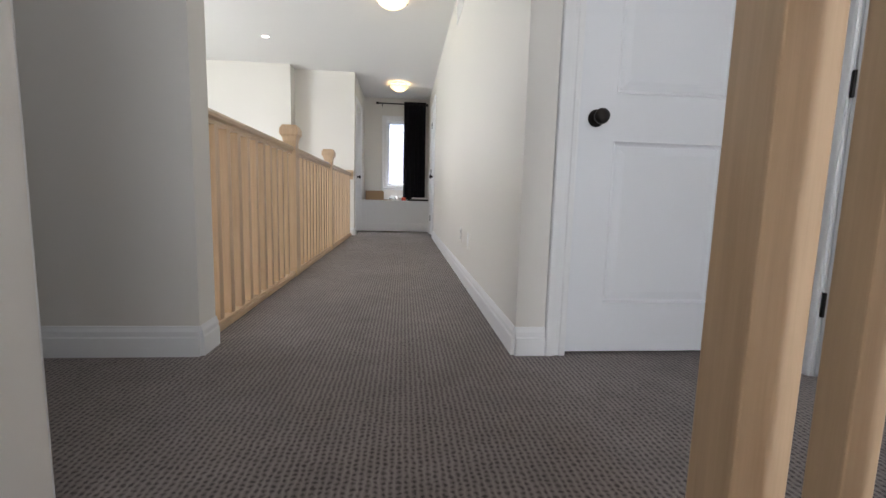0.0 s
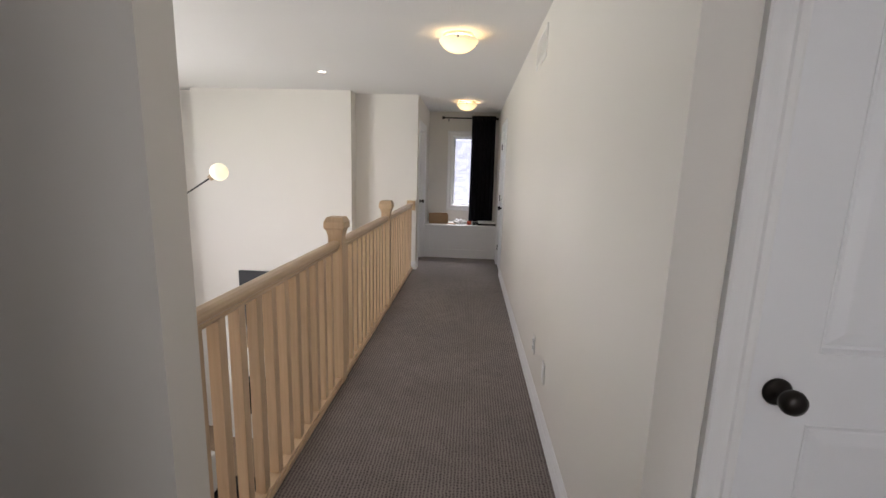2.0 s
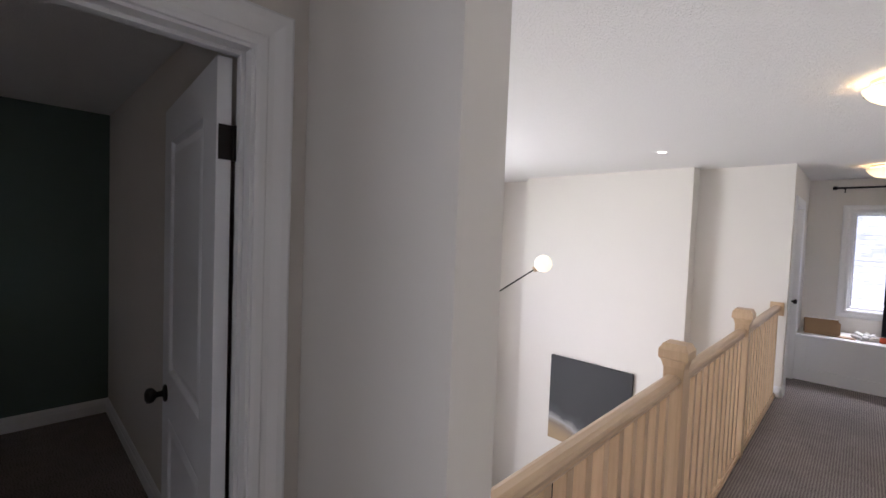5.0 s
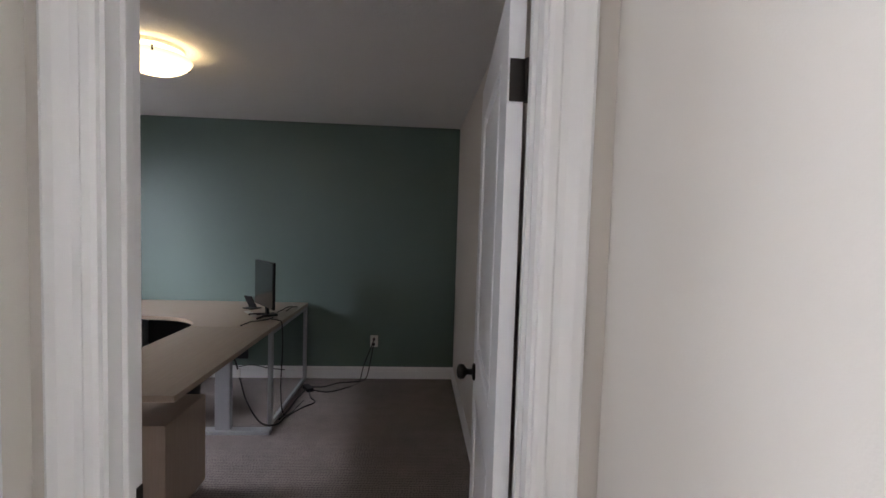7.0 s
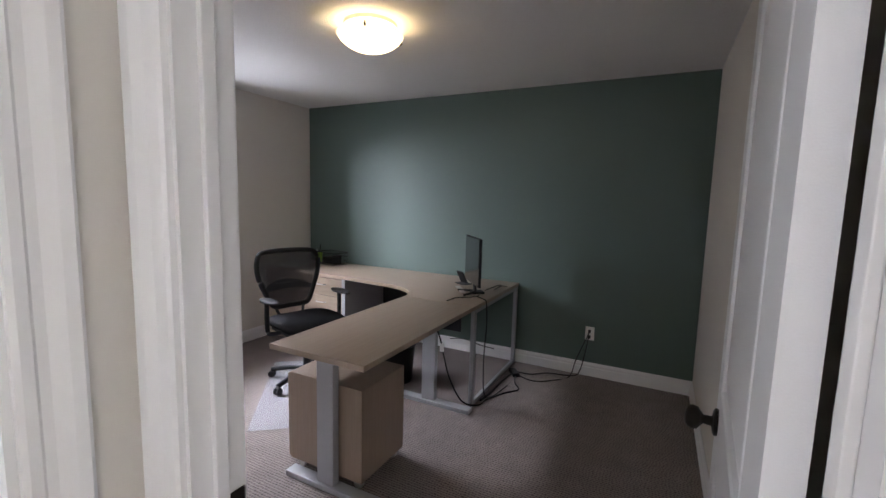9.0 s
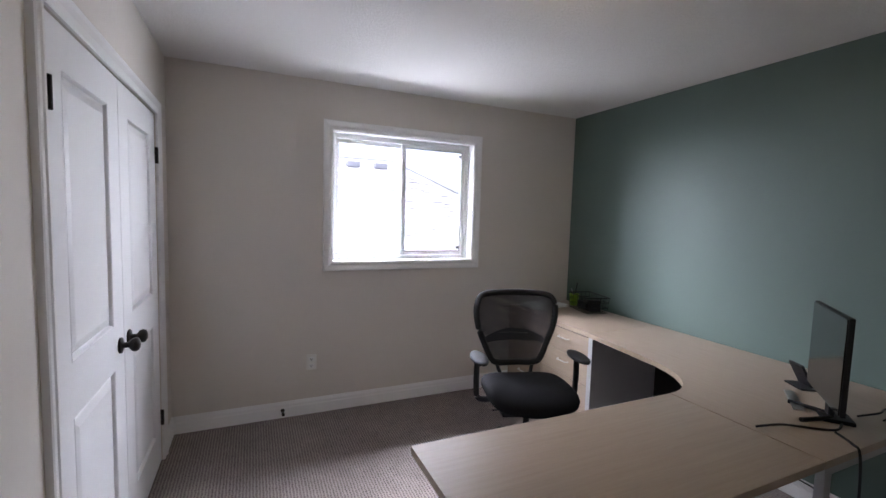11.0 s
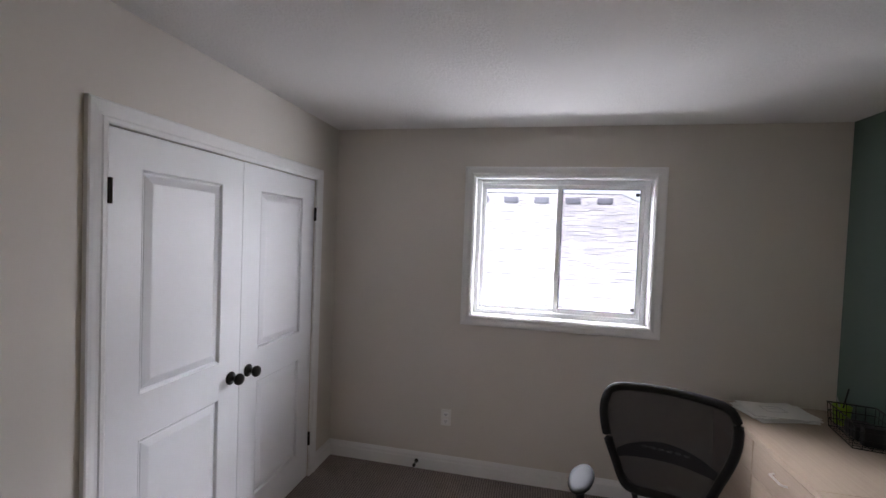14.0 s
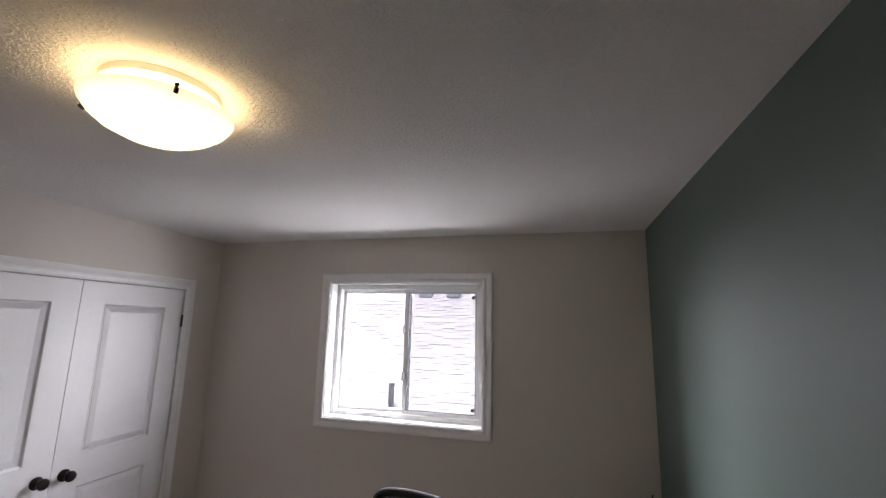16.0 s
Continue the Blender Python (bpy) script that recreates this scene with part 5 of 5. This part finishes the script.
part("surround", boxes((-0.60, 0.60, -0.03, 0, 0.95, 1.03), (-0.60, 0.60, -0.03, 0, 0.42, 0.50), (-0.60, -0.52, -0.03, 0, 0.50, 0.95), (0.52, 0.60, -0.03, 0, 0.50, 0.95), bevel=0.004), BLACKM, fp)
part("glass_front", boxes((-0.52, 0.52, -0.012, -0.002, 0.50, 0.95)), SCREEN, fp)
sofa = thing("sofa", pose(-3.35, 4.2, MF, 0, 0, 90), "off-white upholstered sofa below the windows", "sofa")
part("seat_base", boxes((-1.0, 1.0, -0.42, 0.42, 0.08, 0.40), bevel=0.04), SOFA, sofa)
part("backrest", boxes((-1.0, 1.0, 0.22, 0.45, 0.40, 0.85), bevel=0.06), SOFA, sofa)
for s in (-1, 1):
    part("armrest", boxes((s * 1.0, s * 1.2, -0.42, 0.45, 0.08, 0.62), bevel=0.06), SOFA, sofa)
    part("cushion", boxes((s * 0.5 - 0.48, s * 0.5 + 0.48, -0.40, 0.20, 0.40, 0.52), bevel=0.04), SOFA, sofa)
    for q in (-0.36, 0.38):
        part("leg", lathe([(0, 0), (0.02, 0), (0.03, 0.09), (0, 0.09)], 12), BLACK, sofa, m=pose(s * 1.1, q, 0))
rug = thing("area_rug", pose(-2.3, 4.3, MF), "dark grey area rug on the lower floor", "rug")
part("pile", boxes((-0.8, 0.9, -1.4, 1.4, 0, 0.012), bevel=0.004), SEATFAB, rug)
tb = thing("coffee_table", pose(-2.05, 4.5, MF + 0.012), "low black coffee table on the rug", "table")
part("tabletop", boxes((-0.3, 0.3, -0.55, 0.55, 0.39, 0.42), bevel=0.008), BLACKM, tb)
for sx in (-1, 1):
    for sy in (-1, 1):
        part("leg", boxes((sx * 0.26 - 0.02, sx * 0.26 + 0.02, sy * 0.5 - 0.02, sy * 0.5 + 0.02, 0, 0.39), bevel=0.003), BLACKM, tb)

# bathroom glimpse
tub = thing("bathtub", pose(-0.81, -1.19, 0), "white bathtub along the bathroom wall", "bathtub")
part("apron", boxes((-0.37, 0.37, -0.40, 0.40, 0.0, 0.50), bevel=0.03), TRIM, tub)
part("rim", boxes((-0.37, 0.37, -0.40, -0.32, 0.50, 0.53), (-0.37, 0.37, 0.32, 0.40, 0.50, 0.53), (-0.37, -0.30, -0.32, 0.32, 0.50, 0.53), (0.30, 0.37, -0.32, 0.32, 0.50, 0.53), bevel=0.01), TRIM, tub)

# ---------------------------------------------------------------- outdoors
GZ = -3.05
bm = boxes((-400, 400, -400, 400, GZ - 0.5, GZ))
structure("ground", bm, LAWN, "green lawn running out to the neighbours")
structure("patio", boxes((-9.5, LX - 0.24, 1.0, 8.6, GZ, GZ + 0.12)), CONC, "pale concrete patio behind the house")
structure("wall_outer_north", boxes((-4.8, -0.80, 6.92, 7.0, GZ, C)), SIDING, "pale outer wall beyond the living room")


def shingled_plane(name, parent, a, b, down, run, row=0.14, tab=0.24, seed=1, mat=None, cut=None, thick=0.012):
    """Overlapping shingle tabs on a slope: from ridge a-b down the vector 'down'. cut(u, v) in metres keeps a tab."""
    rr = random.Random(seed)
    a, b, dn = Vector(a), Vector(b), Vector(down).normalized()
    ax = (b - a)
    length = ax.length
    ax.normalize()
    nr = ax.cross(dn).normalized()
    if nr.z < 0:
        nr = -nr
    vs, fs = [], []
    for j in range(int(run / row)):
        u = -rr.random() * tab
        while u < length:
            w = tab * rr.uniform(0.55, 1.3)
            u0, u1 = max(0, u), min(length, u + w - 0.004)
            v0, v1 = j * row, (j + 1) * row + 0.055
            if u1 - u0 > 0.02 and (cut is None or cut((u0 + u1) / 2, v0)):
                lift = thick * rr.uniform(0.6, 1.4)
                base = len(vs)
                drop = rr.choice((0.0, 0.0, 0.045)) + rr.uniform(0, 0.008)
                for uu, vv, h in ((u0, v0, 0.003), (u1, v0, 0.003), (u1, v1 - drop, lift), (u0, v1 - drop, lift), (u1, v1 - drop, 0.0), (u0, v1 - drop, 0.0)):
                    vs.append(a + ax * uu + dn * vv + nr * h)
                fs.append((base, base + 1, base + 2, base + 3))
                fs.append((base + 3, base + 2, base + 4, base + 5))
            u += w
    me = bpy.data.meshes.new(name)
    me.from_pydata([tuple(v) for v in vs], [], fs)
    me.materials.append(mat or SHINGLE)
    ob = new(name, me)
    ob.parent = parent
    return tagged(ob, "overlapping light grey asphalt shingles", "", "", "stuff")


# neighbour beyond the office window: hip end towards -x
nb = thing("neighbour_house", pose(0, 0, 0), "neighbouring house with a light grey shingled hip roof", "house")
RZ, RY, EZ, EYR = 2.42, -6.3, 0.62, -3.75
part("wall", boxes((-6.6, 14, -9.0, EYR - 0.35, GZ, EZ)), SIDING, nb)
slope = (0, EYR - RY, EZ - RZ)
run = math.hypot(EYR - RY, EZ - RZ)
hip = 3.0
PX = -4.0
bm = bmesh.new()
v = [bm.verts.new(p) for p in ((PX, RY, RZ - 0.01), (14, RY, RZ - 0.01), (14, EYR, EZ - 0.01), (PX - hip, EYR, EZ - 0.01), (PX - hip, 2 * RY - EYR, EZ - 0.01), (14, 2 * RY - EYR, EZ - 0.01))]
for q in ((0, 1, 2, 3), (0, 3, 4), (0, 4, 5, 1)):
    bm.faces.new([v[i] for i in q])
part("roof_deck", bm, SHINGLE, nb)
shingled_plane("shingles", nb, (PX - hip, RY, RZ), (14, RY, RZ), slope, run, row=0.095, tab=0.17, seed=3, thick=0.008, cut=lambda u, w: u > hip * (1 - w / run))
part("ridge_cap", tube([(PX - hip, EYR, EZ + 0.01), (PX, RY, RZ + 0.01), (14, RY, RZ + 0.01)], 0.010, 6), SHINGLE, nb)
for k in range(5):
    vx = -1.86 - 0.466 * k
    part("roof_vent", boxes((vx - 0.11, vx + 0.11, RY + 0.16, RY + 0.27, RZ - 0.17, RZ - 0.07), bevel=0.015), VENTM, nb, "grey roof vent")
part("plumbing_stack", lathe([(0, -0.08), (0.035, -0.08), (0.035, 0.27), (0, 0.27)], 16), DARKROOF, nb, "dark plumbing stack", m=pose(-2.08, -4.11, 0.87))

nb2 = thing("neighbour_house", pose(0, 0, 0), "neighbouring house with grey shingles beyond the corridor", "house")
shingled_plane("shingles", nb2, (-8, 14.2, 4.2), (8, 14.2, 4.2), (0, 9.9 - 14.2, -4.0), 5.9, row=0.115, tab=0.17, seed=8, thick=0.007)
bm = bmesh.new()
bm.faces.new([bm.verts.new(p) for p in ((-8, 14.2, 4.18), (8, 14.2, 4.18), (8, 9.9, 0.18), (-8, 9.9, 0.18))])
part("roof_deck", bm, DARKROOF, nb2)
part("wall", boxes((-7.6, 7.6, 10.3, 16, GZ, 0.15)), SIDING, nb2)


def plank_fence(name, x0, y0, x1, y1, h, label, pitch=0.15):
    root = thing(name, pose(x0, y0, GZ), label, "fence")
    d = Vector((x1 - x0, y1 - y0, 0))
    ang = math.degrees(math.atan2(d.y, d.x))
    root.matrix_world = pose(x0, y0, GZ, 0, 0, ang)
    n = int(d.length / pitch)
    first = None
    for i in range(n):
        mm = pose(pitch * (i + 0.5), 0, 0)
        if first is None:
            first = part("board", boxes((-pitch / 2 + 0.004, pitch / 2 - 0.004, -0.01, 0.01, 0.05, h)), FENCE, root, m=mm)
        else:
            again(first, root, mm)
    for z in (0.25, h - 0.3):
        part("rail", boxes((0, d.length, 0.01, 0.05, z, z + 0.09)), FENCE, root)
    return root


plank_fence("fence", -16, 9.0, -4.8, 9.0, 1.75, "cedar board fence along the side of the yard")
plank_fence("far_fence", -50, 27, -22, 42, 1.9, "orange-brown cedar board fence across the far lawn", 0.30)

shed = thing("garden_shed", pose(-10.4, 11.7, GZ, 0, 0, 20), "brown garden shed with a dark shingled roof", "shed")
part("wall", boxes((-1.7, 1.7, -1.7, 1.7, 0, 2.3)), FENCE, shed)
bm = bmesh.new()
e = [bm.verts.new((x * 2.1, y * 2.1, 2.25)) for x, y in ((-1, -1), (1, -1), (1, 1), (-1, 1))]
r2 = [bm.verts.new((x, 0, 3.25)) for x in (-0.5, 0.5)]
for q in ((e[0], e[1], r2[1], r2[0]), (e[1], e[2], r2[1]), (e[2], e[3], r2[0], r2[1]), (e[3], e[0], r2[0])):
    bm.faces.new(q)
bm.faces.new(e[::-1])
part("roof", bm, DARKROOF, shed)
part("fascia", boxes((-2.12, 2.12, -2.14, -2.10, 2.12, 2.26), (2.10, 2.14, -2.1, 2.1, 2.12, 2.26), (-2.14, -2.10, -2.1, 2.1, 2.12, 2.26)), TRIM, shed)
part("shed_window", boxes((0.2, 0.8, -1.74, -1.7, 1.1, 1.7)), DARKWIN, shed)


def far_house(m, w, d, h, label):
    root = thing("far_house", m, label, "house", "houses across the lawn")
    part("wall", boxes((-w / 2, w / 2, -d / 2, d / 2, 2.9, h)), SIDING, root)
    part("lower_wall", boxes((-w / 2, w / 2, -d / 2 - 0.05, d / 2, 0, 2.9)), BRICKM, root)
    bm = bmesh.new()
    e = [bm.verts.new((x * (w / 2 + 0.5), y * (d / 2 + 0.5), h)) for x, y in ((-1, -1), (1, -1), (1, 1), (-1, 1))]
    t = [bm.verts.new((x * (w / 2 - d / 2 + 0.4), 0, h + 2.4)) for x in (-1, 1)]
    for q in ((e[0], e[1], t[1], t[0]), (e[1], e[2], t[1]), (e[2], e[3], t[0], t[1]), (e[3], e[0], t[0])):
        bm.faces.new(q)
    bm.faces.new(e[::-1])
    part("roof", bm, DARKROOF, root)
    k = 0
    for z0, z1 in ((0.9, 2.3), (3.8, 5.2)):
        for i in range(4):
            x = -w / 2 + w * (i + 0.5) / 4
            wn_ = part("window", boxes((x - 0.32, x + 0.32, -d / 2 - 0.09, -d / 2 - 0.02, z0, z1)), TRIM, root)
            part("pane", boxes((x - 0.25, x + 0.25, -d / 2 - 0.10, -d / 2 - 0.09, z0 + 0.08, z1 - 0.08)), DARKWIN, wn_)
    part("downpipe", boxes((w * 0.12, w * 0.12 + 0.12, -d / 2 - 0.14, -d / 2 - 0.02, 0, h)), BLACK, root)
    return root


far_house(pose(-44, 48, GZ, 0, 0, 45), 13, 9, 5.8, "two-storey house with white siding over brick")
far_house(pose(-62, 34, GZ, 0, 0, 60), 13, 9, 5.8, "two-storey house with white siding over brick")
far_house(pose(-28, 60, GZ, 0, 0, 30), 13, 9, 5.8, "two-storey house with white siding over brick")
